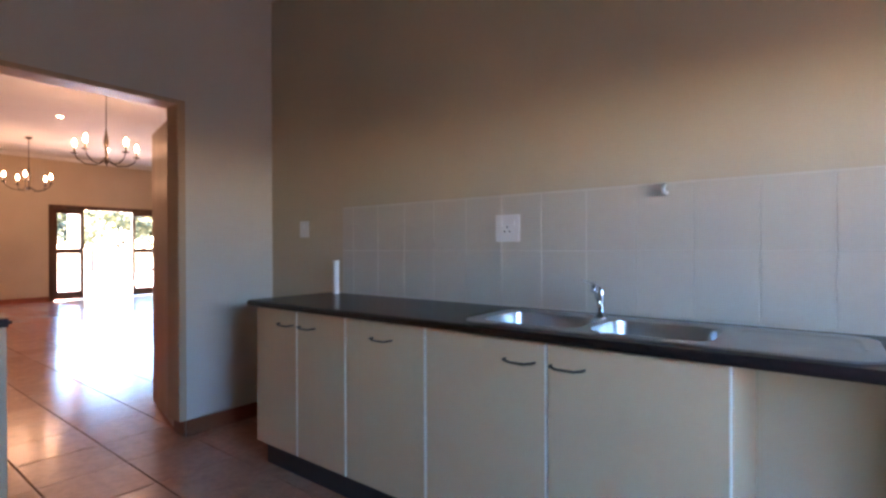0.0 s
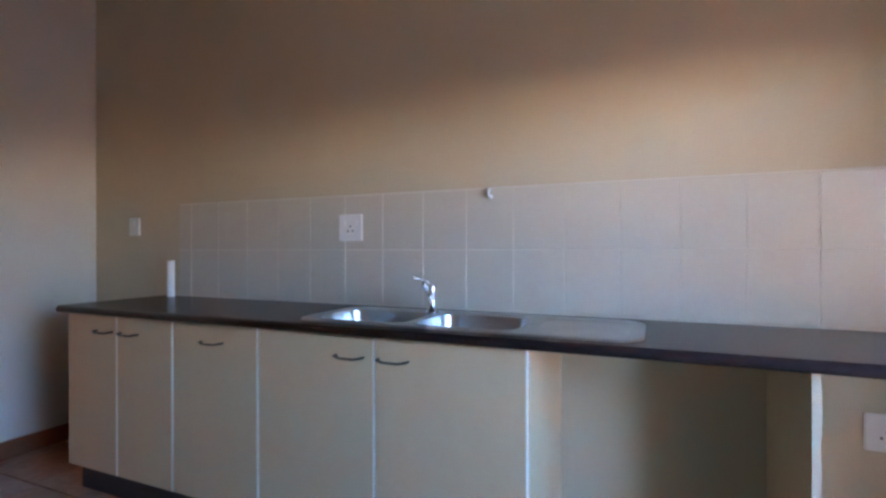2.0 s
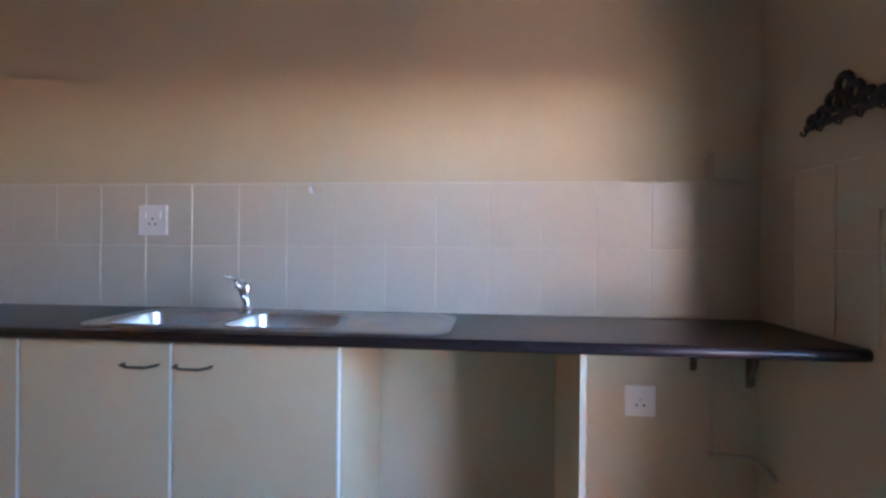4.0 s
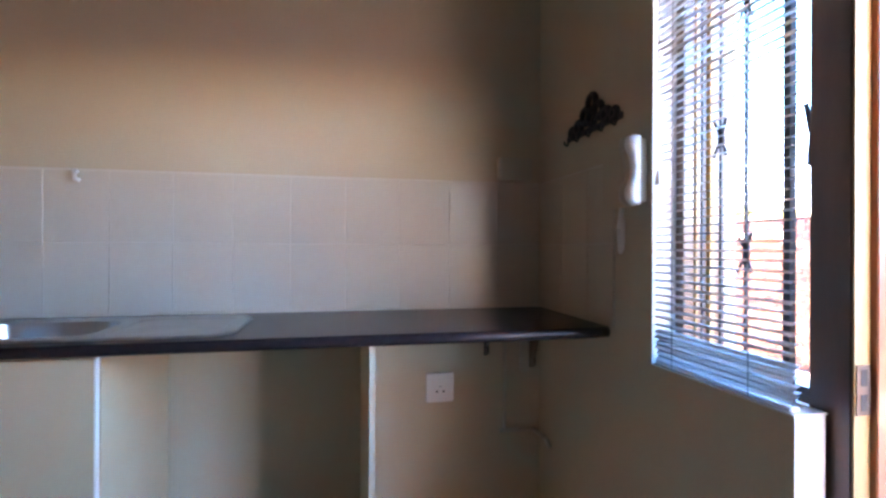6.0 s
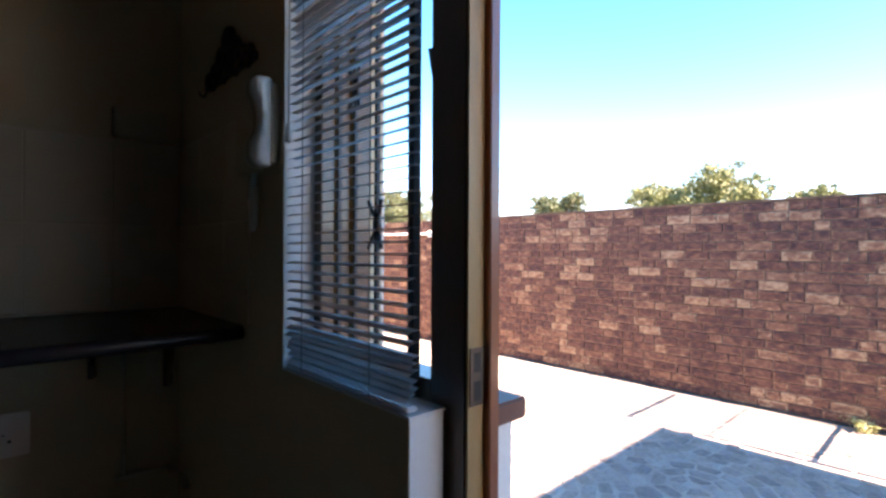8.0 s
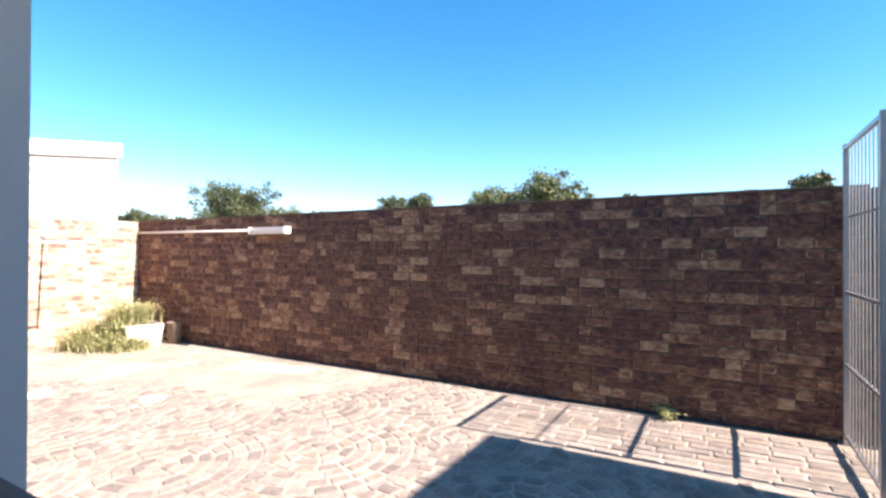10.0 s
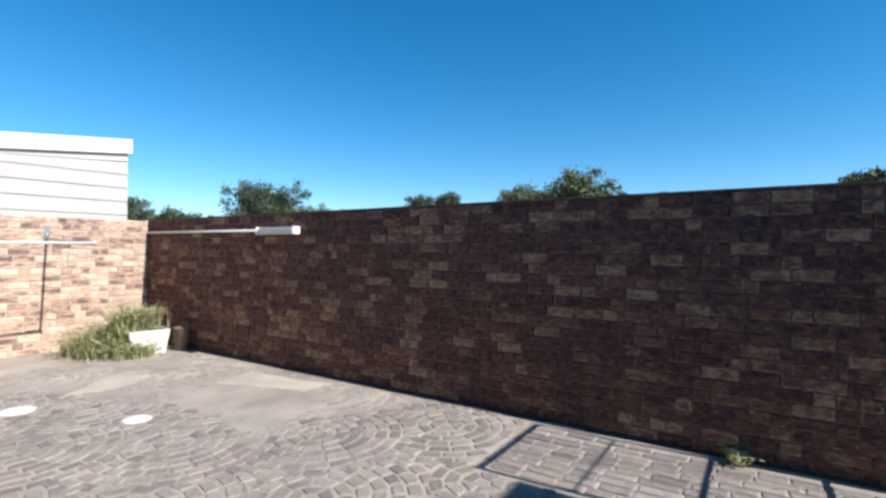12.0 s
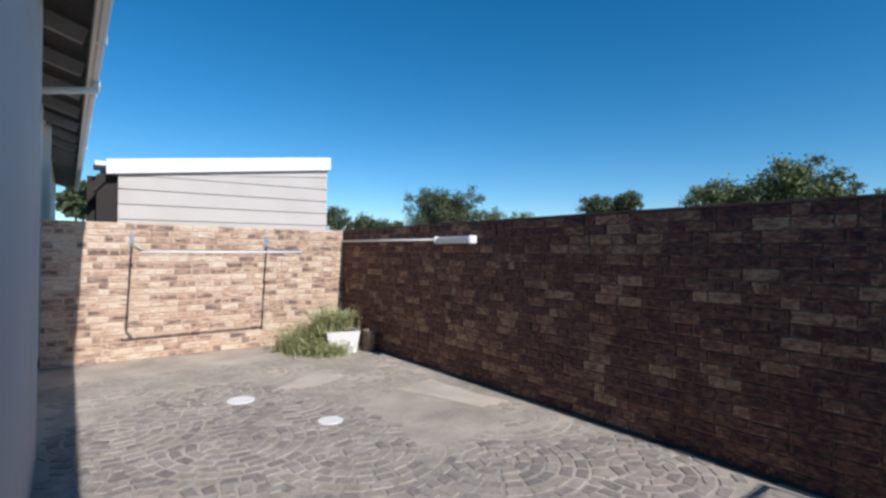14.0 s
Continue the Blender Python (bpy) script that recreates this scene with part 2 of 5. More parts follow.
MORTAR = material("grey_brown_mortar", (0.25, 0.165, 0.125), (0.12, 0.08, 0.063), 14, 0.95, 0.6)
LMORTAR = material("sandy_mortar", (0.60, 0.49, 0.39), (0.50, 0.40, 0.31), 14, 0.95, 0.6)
STONES = [(0.365, 0.325, 0.285), (0.275, 0.243, 0.215), (0.335, 0.297, 0.262), (0.24, 0.212, 0.19), (0.385, 0.34, 0.295), (0.30, 0.265, 0.235), (0.35, 0.30, 0.25), (0.26, 0.23, 0.205)]
STONE_ONE = pieces_material("grey_cobble", STONES, True, 0.85, 0.7, 40, 0.32)
WORN = [(0.40, 0.355, 0.30), (0.345, 0.305, 0.26), (0.42, 0.37, 0.31), (0.37, 0.325, 0.275)]
WORN_MANY = pieces_material("worn_cobbles", WORN, False, 0.9, 0.6, 30, 0.3, 3.0)
STONE_MANY = pieces_material("grey_cobbles", STONES, False, 0.85, 0.7, 40, 0.32)
CONCRETE = material("weathered_concrete", (0.52, 0.455, 0.38), (0.26, 0.23, 0.195), 1.7, 0.9, 0.6, fine=28, spread=0.3)
CONCRETE_PALE = material("pale_cement_screed", (0.60, 0.53, 0.44), (0.42, 0.37, 0.305), 2.5, 0.9, 0.5, fine=40)
GREY_TIMBER = material("grey_painted_timber", (0.34, 0.33, 0.32), (0.26, 0.25, 0.245), 5, 0.7, 0.2)
# plaster greyed as a compromise: shade of the side face is in the colour
WALL_SHADE_GREY = material("shade_grey_exterior_plaster", (0.52, 0.505, 0.50), (0.46, 0.445, 0.44), 1.0, 0.85, 0.4, fine=90)
RUST_TIN = material("weathered_brown_tin", (0.30, 0.235, 0.19), (0.20, 0.15, 0.12), 12, 0.7, 0.3)
DARK_SOIL_SHADE = material("dark_soil_and_shade", (0.035, 0.03, 0.026), (0.05, 0.045, 0.04), 12, 0.95, 0.4)
SILL_RED = material("red_brown_sill_tile", (0.22, 0.085, 0.06), (0.16, 0.06, 0.045), 8, 0.5, 0.2)
CLADDING = material("white_painted_board", (0.82, 0.77, 0.71), (0.76, 0.715, 0.655), 2, 0.6, 0.1)
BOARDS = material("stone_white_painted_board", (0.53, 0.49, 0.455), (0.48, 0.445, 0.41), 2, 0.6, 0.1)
ROOF_SHEET = material("white_roof_sheet", (0.82, 0.82, 0.81), (0.74, 0.74, 0.73), 3, 0.5, 0.1)
# carport timber blackened so the shade under its roof is in the colour
SHADE_DARK_TIMBER = material("shade_dark_timber", (0.012, 0.008, 0.007), (0.02, 0.012, 0.01), 4, 0.7, 0.3)
BARK = material("grey_brown_bark", (0.12, 0.09, 0.065), (0.07, 0.05, 0.04), 4, 0.95, 0.8, fine=30)
ZINC = material("galvanised_steel", (0.52, 0.53, 0.54), (0.42, 0.43, 0.44), 10, 0.4, 0.1, 0.8)
GRASS_GROUND = material("dry_grass_ground", (0.13, 0.13, 0.06), (0.19, 0.165, 0.09), 0.4, 0.95, 0.6, fine=8)
PAVING_PALE = material("grey_patio_paving", (0.30, 0.275, 0.24), (0.25, 0.225, 0.195), 1.0, 0.9, 0.4)
ROOF_TILE = material("dark_roof_tile", (0.075, 0.062, 0.055), (0.05, 0.042, 0.038), 5, 0.85, 0.4)
GLASS = glass_material("window_glass")
BULB = glow_material("warm_bulb", (1.0, 0.72, 0.42), 3.5)
DOWNLIGHT = glow_material("downlight_lens", (1.0, 0.78, 0.5), 2)
LEAVES = pieces_material("tree_leaves", [(0.11, 0.14, 0.05), (0.16, 0.185, 0.07), (0.085, 0.115, 0.04), (0.19, 0.20, 0.085)], False, 0.6, 0.2, 10, 0.2)
LEAVES_DARK = pieces_material("dark_tree_leaves", [(0.06, 0.085, 0.035), (0.085, 0.11, 0.045), (0.045, 0.065, 0.03), (0.12, 0.135, 0.06)], False, 0.6, 0.2, 10, 0.2)
BLADES = pieces_material("grass_blades", [(0.36, 0.41, 0.17), (0.50, 0.48, 0.26), (0.28, 0.35, 0.13), (0.62, 0.56, 0.36)], False, 0.6, 0.1, 10, 0.15)


# ---- building helpers ----
ORIGIN = {}


def thing(name, at, label, category, group="", kind=""):
    """An Empty at the base of a thing; its parts hang under it."""
    ob = new(name)
    ob.empty_display_size = 0.1
    ob.location = at
    ORIGIN[ob.name] = Vector(at)
    return tagged(ob, label, category, group, kind)


def part(name, bm, mat, parent=None, label="", smooth=False):
    """Links a bmesh, drawn in world metres, as one mesh under a thing or a part."""
    me = bpy.data.meshes.new(name)
    base = ORIGIN.get(parent.name, Vector()) if parent else Vector()
    if base.length:
        bmesh.ops.translate(bm, verts=bm.verts, vec=-base)
    bmesh.ops.recalc_face_normals(bm, faces=bm.faces)
    if smooth:
        for f in bm.faces:
            f.smooth = True
    bm.to_mesh(me)
    bm.free()
    me.materials.append(mat)
    ob = new(name, me)
    if parent:
        ob.parent = parent
        ORIGIN[ob.name] = base
    if label:
        ob["label"] = label
    return ob


def single(name, bm, mat, label, category, group="", kind="", smooth=False, at=None):
    """A thing of one mesh, its origin at its base."""
    zs = [v.co for v in bm.verts]
    base = Vector(at) if at else Vector((sum(v.x for v in zs) / len(zs), sum(v.y for v in zs) / len(zs), min(v.z for v in zs)))
    bmesh.ops.translate(bm, verts=bm.verts, vec=-base)
    ob = part(name, bm, mat, None, "", smooth)
    ob.location = base
    ORIGIN[ob.name] = base
    return tagged(ob, label, category, group, kind)


def structure(name, bm, mat, label, category):
    return tagged(part(name, bm, mat), label, category, "", "structure")


def box(bm, x0, x1, y0, y1, z0, z1, bevel=0.0, turn=None):
    made = bmesh.ops.create_cube(bm, size=1.0)["verts"]
    bmesh.ops.scale(bm, verts=made, vec=(abs(x1 - x0), abs(y1 - y0), abs(z1 - z0)))
    bmesh.ops.translate(bm, verts=made, vec=((x0 + x1) / 2, (y0 + y1) / 2, (z0 + z1) / 2))
    if bevel:
        edges = list({e for v in made for e in v.link_edges})
        made = list({v for f in bmesh.ops.bevel(bm, geom=edges, offset=bevel, segments=2, affect="EDGES", clamp_overlap=True)["faces"] for v in f.verts} | {v for v in made if v.is_valid})
    if turn:
        bmesh.ops.transform(bm, matrix=turn, verts=made)
    return bm


def boxes(*rows, bevel=0.0):
    bm = bmesh.new()
    for r in rows:
        box(bm, *r, bevel=bevel)
    return bm


def rod(bm, a, b, r, r2=None, n=10):
    a, b = Vector(a), Vector(b)
    d = b - a
    m = Matrix.Translation((a + b) / 2) @ d.to_track_quat("Z", "Y").to_matrix().to_4x4()
    bmesh.ops.create_cone(bm, cap_ends=True, segments=n, radius1=r, radius2=r if r2 is None else r2, depth=d.length, matrix=m)
    return bm


def tube(bm, points, r, n=8):
    pts = [Vector(p) for p in points]
    for a, b in zip(pts, pts[1:]):
        rod(bm, a, b, r, n=n)
    for p in pts[1:-1]:
        bmesh.ops.create_uvsphere(bm, u_segments=n, v_segments=6, radius=r, matrix=Matrix.Translation(p))
    return bm


def lathe(bm, centre, profile, n=20):
    """Turns (radius, height) pairs about a vertical axis."""
    rings = []
    for r, h in profile:
        rings.append([bm.verts.new((centre[0] + r * math.cos(2 * math.pi * k / n), centre[1] + r * math.sin(2 * math.pi * k / n), centre[2] + h)) for k in range(n)])
    for a, b in zip(rings, rings[1:]):
        for k in range(n):
            bm.faces.new((a[k], a[(k + 1) % n], b[(k + 1) % n], b[k]))
    bm.faces.new(rings[0])
    bm.faces.new(rings[-1])
    return bm


def prism(points, depth):
    """A flat outline pushed along depth into a closed slab."""
    bm = bmesh.new()
    a = [bm.verts.new(q) for q in points]
    b = [bm.verts.new(Vector(q) + Vector(depth)) for q in points]
    n = len(a)
    bm.faces.new(a)
    bm.faces.new(b[::-1])
    for k in range(n):
        bm.faces.new((a[k], a[(k + 1) % n], b[(k + 1) % n], b[k]))
    return bm


# ---- plan ----
XW, XE, XO = -2.91, 1.584, 1.86       # kitchen: west wall, east wall inside, east wall outside
YN, YS = 2.0, -2.6                    # kitchen: sink wall, back wall
HK, HL = 3.05, 3.30                   # ceilings of kitchen and living room
LX, LY0, LY1 = -13.6, -3.0, 6.6       # living room's far wall and sides
GROUND = -0.29
HEAD = 1.92                           # underside of the door and window head
XB, YB = 6.2, 8.65                    # yard: long boundary wall, end wall

structure("wall_north", boxes((XW - 0.14, 2.24, YN, YN + 0.15, 0, HK)), WALL_IN, "beige painted kitchen wall behind the worktop", "wall")
structure("wall_west", boxes((XW - 0.14, XW, YS, 0.40, 0, HK), (XW - 0.14, XW, 1.375, YN, 0, HK), (XW - 0.14, XW, 0.40, 1.375, 2.115, HK)), WALL_WEST, "pale grey painted kitchen wall with a doorway", "wall")
structure("wall_south", boxes((XW - 0.14, XO, YS - 0.15, YS, 0, HK)), WALL_IN, "beige painted kitchen back wall", "wall")
structure("wall_east", boxes((XE, XO - 0.006, YS, -0.15, GROUND, HK), (XE, XO - 0.006, 1.204, YN, GROUND, HK), (XE, XO - 0.006, -0.15, 1.204, HEAD + 0.06, HK),
                             (XE, 1.655, 0.757, 1.204, 0, 0.831), (1.655, XO - 0.006, 0.805, 1.204, GROUND, 0.764)), WALL_IN, "beige painted wall with the window and back door", "wall")
structure("wall_east_outside", boxes((XO - 0.006, XO, YS - 0.15, -0.15, GROUND, 3.2), (XO - 0.006, XO, 1.204, YN + 0.0, GROUND, 3.2), (XO - 0.006, XO, -0.15, 1.204, HEAD + 0.06, 3.2), (1.745, XO, 0.775, 0.805, GROUND, 0.764), (XO - 0.006, XO, 0.805, 1.204, GROUND, 0.764)), WALL_OUT, "white plastered outside wall of the house", "wall")
structure("ceiling_kitchen", boxes((XW - 0.14, XO, YS - 0.15, YN + 0.15, HK, HK + 0.1)), CEILING_K, "white kitchen ceiling, coloured darker to cut its bounce", "ceiling")
bm = bmesh.new()
for x0, x1, y0, y1 in ((XW, XE, YN - 0.07, YN), (XW, XW + 0.07, YS, YN - 0.07), (XE - 0.07, XE, YS, YN - 0.07)):
    box(bm, x0, x1, y0, y1, HK - 0.08, HK, bevel=0.02)
structure("cornice", bm, CEILING, "white moulded ceiling cornice", "cornice")
structure("floor", boxes((LX - 0.2, XO + 0.05, LY0 - 0.15, LY1 + 0.15, -0.25, -0.012)), GROUT_FLOOR, "dark grout bed of the terracotta floor", "floor")

# living room beyond the doorway
structure("wall_living_east", boxes((XW - 0.14, XW, YN + 0.15, LY1, 0, HL), (XW - 0.14, XW, LY0, YS - 0.15, 0, HL), (XW - 0.14, XW, YS - 0.15, YN + 0.15, HK + 0.1, HL)), WALL_IN, "cream living room wall", "wall")
structure("wall_living_north", boxes((LX, XW, LY1, LY1 + 0.15, 0, HL)), WALL_IN, "cream living room side wall", "wall")
structure("wall_living_south", boxes((LX, XW, LY0 - 0.15, LY0, 0, HL)), WALL_IN, "cream living room side wall", "wall")
structure("wall_living_west", boxes((LX - 0.2, LX, LY0 - 0.15, 3.35, 0, HL), (LX - 0.2, LX, 5.69, LY1 + 0.15, 0, HL), (LX - 0.2, LX, 3.35, 5.69, 2.2, HL)), WALL_IN, "cream living room end wall with patio doors", "wall")
structure("ceiling_living", boxes((LX - 0.2, XW, LY0 - 0.15, LY1 + 0.15, HL, HL + 0.1)), CEILING, "white living room ceiling", "ceiling")
bm = bmesh.new()
box(bm, LX, LX + 0.09, LY0, LY1, HL - 0.09, HL, bevel=0.025)
box(bm, LX + 0.09, XW - 0.14, LY1 - 0.09, LY1, HL - 0.09, HL, bevel=0.025)
structure("cornice_living", bm, CEILING, "white moulded cornice of the living room", "cornice")

# skirting
bm = boxes((XW, XW + 0.012, 1.375, YN, 0, 0.1), (XW + 0.012, -2.2, YN - 0.012, YN, 0, 0.1), (XW - 0.14, XW, 1.363, 1.375, 0, 0.1), bevel=0.002)
structure("baseboard", bm, SKIRT, "terracotta tile skirting", "skirting")
bm = boxes((LX, LX + 0.014, LY0, 3.29, 0, 0.11), (LX, LX + 0.014, 5.75, LY1, 0, 0.11), bevel=0.002)
structure("baseboard_living", bm, SKIRT, "terracotta tile skirting of the living room", "skirting")

# inner doorway: frame and open leaf
bm = boxes((XW - 0.155, XW + 0.006, 1.335, 1.38, 0.1, 2.12), (XW - 0.155, XW + 0.006, 0.36, 0.40, 0, 2.12), (XW - 0.155, XW + 0.006, 0.40, 1.335, 2.09, 2.12), bevel=0.004)
structure("trim_doorway", bm, WOOD_DOOR, "orange-brown wooden door frame", "door frame")
door = thing("door_inner", (XW - 0.16, 1.39, 0), "orange-brown flush wooden door standing open", "door")
leaf = bmesh.new()
box(leaf, 0, -0.78, -0.02, 0.02, 0.008, 2.07, bevel=0.003)
bmesh.ops.transform(leaf, matrix=pose(XW - 0.165, 1.40, 0, 0, 0, -13), verts=leaf.verts)
part("leaf", leaf, WOOD_DOOR, door)
h = bmesh.new()
tube(h, [(-0.70, -0.02, 1.03), (-0.70, -0.06, 1.03), (-0.58, -0.06, 1.03)], 0.009)
box(h, -0.72, -0.68, -0.026, -0.02, 0.93, 1.09, bevel=0.002)
bmesh.ops.transform(h, matrix=pose(XW - 0.165, 1.40, 0, 0, 0, -13), verts=h.verts)
part("door_handle", h, BRONZE, door, "dark lever handle")

# patio doors at the far end
pd = thing("patio_doors", (LX - 0.06, 4.5, 0), "dark wooden glazed patio doors with the middle pair open", "patio doors")
part("door_frame", boxes((LX - 0.12, LX + 0.02, 3.28, 3.37, 0, 2.2), (LX - 0.12, LX + 0.02, 5.67, 5.76, 0, 2.2), (LX - 0.12, LX + 0.02, 3.37, 5.67, 2.1, 2.2), bevel=0.004), WOOD_DARK, pd)
for y0, y1 in ((3.38, 3.97), (5.0, 5.66)):
    lf = part("door_leaf", boxes((LX - 0.08, LX - 0.035, y0, y0 + 0.075, 0.012, 2.1), (LX - 0.08, LX - 0.035, y1 - 0.075, y1, 0.012, 2.1), (LX - 0.08, LX - 0.035, y0 + 0.075, y1 - 0.075, 0.012, 0.2),
                                 (LX - 0.08, LX - 0.035, y0 + 0.075, y1 - 0.075, 1.08, 1.2), (LX - 0.08, LX - 0.035, y0 + 0.075, y1 - 0.075, 2.0, 2.1), bevel=0.003), WOOD_DARK, pd)
    for z0, z1 in ((0.2, 1.08), (1.2, 2.0)):
        g = part("pane", boxes((LX - 0.06, LX - 0.055, y0 + 0.075, y1 - 0.075, z0, z1)), GLASS, lf)
        g.visible_shadow = False
bm = boxes((LX - 0.98, LX - 0.13, 3.90, 3.945, 0.012, 2.09), bevel=0.003)
lf = part("open_leaf", bm, WOOD_DARK, pd)


def chandelier(at, turn):
    x, y, z = at
    c = thing("chandelier", (x, y, HL), "dark wrought-metal chandelier with five lit candle bulbs", "chandelier", "chandeliers over the living room")
    bm = bmesh.new()
    lathe(bm, (x, y, HL), [(0.055, 0), (0.055, -0.02), (0.02, -0.04)], 14)
    part("canopy", bm, BRONZE, c, smooth=True)
    bm = bmesh.new()
    rod(bm, (x, y, HL - 0.04), (x, y, z + 0.28), 0.006)
    lathe(bm, (x, y, z - 0.2), [(0.008, 0), (0.03, 0.03), (0.012, 0.08), (0.02, 0.2), (0.034, 0.3), (0.014, 0.4), (0.006, 0.5)], 14)
    part("stem", bm, BRONZE, c, smooth=True)
    for k in range(5):
        a = 2 * math.pi * k / 5 + turn
        d = Vector((math.cos(a), math.sin(a), 0))
        o = Vector((x, y, z))
        bm = bmesh.new()
        tube(bm, [o + d * 0.02 + Vector((0, 0, -0.14)), o + d * 0.12 + Vector((0, 0, -0.21)), o + d * 0.24 + Vector((0, 0, -0.2)), o + d * 0.33 + Vector((0, 0, -0.14)), o + d * 0.36 + Vector((0, 0, -0.07))], 0.008, 6)
        q = o + d * 0.36
        lathe(bm, (q.x, q.y, z - 0.08), [(0.012, 0), (0.045, 0.012), (0.045, 0.018), (0.014, 0.022), (0.014, 0.1), (0.011, 0.1)], 12)
        arm = part("arm", bm, BRONZE, c, smooth=True)
        bm = bmesh.new()
        lathe(bm, (q.x, q.y, z + 0.022), [(0.012, 0), (0.022, 0.03), (0.02, 0.05), (0.008, 0.085), (0.001, 0.1)], 12)
        part("bulb", bm, BULB, arm, "glowing candle bulb", True)


chandelier((-7.19, 2.34, 2.5), 0.3)
chandelier((-11.6, 2.5, 2.5), 0.9)
for x, y in ((-9.34, 2.4), (-5.2, 2.4)):
    dl = thing("downlight", (x, y, HL), "small round white ceiling downlight, lit", "downlight", "living room downlights")
    bm = bmesh.new()
    lathe(bm, (x, y, HL), [(0.05, 0), (0.05, -0.006), (0.042, -0.01)], 18)
    part("rim", bm, PLASTIC, dl)
    bm = bmesh.new()
    lathe(bm, (x, y, HL - 0.010), [(0.034, 0), (0.034, -0.004)], 18)
    part("lens", bm, DOWNLIGHT, dl, "glowing lens")

# ---- sink run ----
YF = 1.43                              # fronts of the units
WT0, WT1 = 0.870, 0.905                # worktop underside and top
SX0, SX1 = -0.812, 0.388                 # sink cut-out
SY0, SY1 = 1.485, 1.875


def base_unit(x0, x1, doors, label):
    u = thing("base_cabinet", ((x0 + x1) / 2, 1.72, 0.13), label, "base cabinet", "base cabinets under the worktop")
    t = 0.016
    for nm, r in (("side_panel", (x0, x0 + t, YF + 0.022, YN - 0.01, 0.13, 0.868)), ("side_panel", (x1 - t, x1, YF + 0.022, YN - 0.01, 0.13, 0.868)), ("bottom_panel", (x0 + t, x1 - t, YF + 0.022, YN - 0.01, 0.13, 0.146)), ("back_panel", (x0 + t, x1 - t, YN - 0.018, YN - 0.01, 0.146, 0.868))):
        part(nm, boxes(r), LAMINATE, u)
    for a, b, hx in doors:
        d = part("door", boxes((a + 0.002, b - 0.0085, YF, YF + 0.018, 0.132, 0.864), bevel=0.0015), LAMINATE, u)
        part("edging", boxes((b - 0.0084, b - 0.003, YF - 0.0005, YF + 0.018, 0.132, 0.864)), EDGING, d, "pale edging strip")
        bm = bmesh.new()
        zh = 0.795
        tube(bm, [(hx - 0.058, YF, zh), (hx - 0.055, YF - 0.022, zh), (hx - 0.03, YF - 0.026, zh - 0.005), (hx + 0.03, YF - 0.026, zh - 0.005), (hx + 0.055, YF - 0.022, zh), (hx + 0.058, YF, zh)], 0.0046, 8)
        part("handle", bm, BRONZE, d, "dark bronze bow handle", True)
    return u


base_unit(-2.195, -1.462, [(-2.195, -1.828, -1.915), (-1.828, -1.462, -1.74)], "cream laminate base cabinet with two narrow doors")
base_unit(-1.460, -0.982, [(-1.460, -0.982, -1.225)], "cream laminate base cabinet with one door")
base_unit(-0.980, 0.092, [(-0.980, -0.452, -0.555), (-0.452, 0.092, -0.378)], "cream laminate sink cabinet with two wide doors")
single("plinth", boxes((-2.17, 0.08, YF + 0.05, YF + 0.066, 0, 0.13)), PLINTH, "dark brown plinth under the base cabinets", "plinth")
ep = thing("end_panel", (0.815, 1.7, 0), "cream laminate panel holding up the worktop", "panel")
part("board", boxes((0.806, 0.824, YF + 0.01, YN - 0.003, 0, 0.868), bevel=0.001), LAMINATE, ep)
part("edging", boxes((0.8055, 0.8245, YF + 0.006, YF + 0.0095, 0, 0.868)), PANEL_EDGE, ep, "tan edging strip")

# worktop with a rounded front edge and a cut-out for the sink
wt = thing("worktop", (-0.3, 1.7, WT0), "long dark brown postformed worktop with a glossy rounded edge", "worktop")
bm = bmesh.new()
edges = []
for ring in ([(-2.235, YF - 0.015), (1.50, YF - 0.015), (1.578, YF), (1.578, YN - 0.004), (-2.235, YN - 0.004)], [(SX0, SY0), (SX1, SY0), (SX1, SY1), (SX0, SY1)]):
    vs = [bm.verts.new((x, y, WT0)) for x, y in ring]
    edges += [bm.edges.new((vs[k], vs[(k + 1) % len(vs)])) for k in range(len(vs))]
bmesh.ops.triangle_fill(bm, use_beauty=True, edges=edges)
ext = bmesh.ops.extrude_face_region(bm, geom=bm.faces[:])["geom"]
bmesh.ops.translate(bm, verts=[g for g in ext if isinstance(g, bmesh.types.BMVert)], vec=(0, 0, WT1 - WT0))
part("slab", bm, WORKTOP, wt)
bm = bmesh.new()
prof = [(YF - 0.015, WT0)] + [(YF - 0.015 - 0.0175 * math.sin(math.pi * k / 8), (WT0 + WT1) / 2 - 0.0175 * math.cos(math.pi * k / 8)) for k in range(9)]
rings = [[bm.verts.new((x, y + dy, z)) for y, z in prof] for x, dy in ((-2.235, 0), (1.50, 0), (1.578, 0.015))]
for a, b in zip(rings, rings[1:]):
    for k in range(len(prof) - 1):
        bm.faces.new((a[k], a[k + 1], b[k + 1], b[k]))
bm.faces.new(rings[0])
bm.faces.new(rings[-1])
part("rounded_edge", bm, WORKTOP, wt, "", True)
part("upstand", boxes((-2.235, 1.576, YN - 0.013, YN - 0.009, WT1, WT1 + 0.005)), GROUT_WALL, wt, "thin pale sealant line")


def rounded(x0, x1, y0, y1, r, n=6):
    out = []
    for cx, cy, a0 in ((x1 - r, y1 - r, 0), (x0 + r, y1 - r, 90), (x0 + r, y0 + r, 180), (x1 - r, y0 + r, 270)):
        for k in range(n + 1):
            a = radians(a0 + 90 * k / n)
            out.append((cx + r * math.cos(a), cy + r * math.sin(a)))
    return out


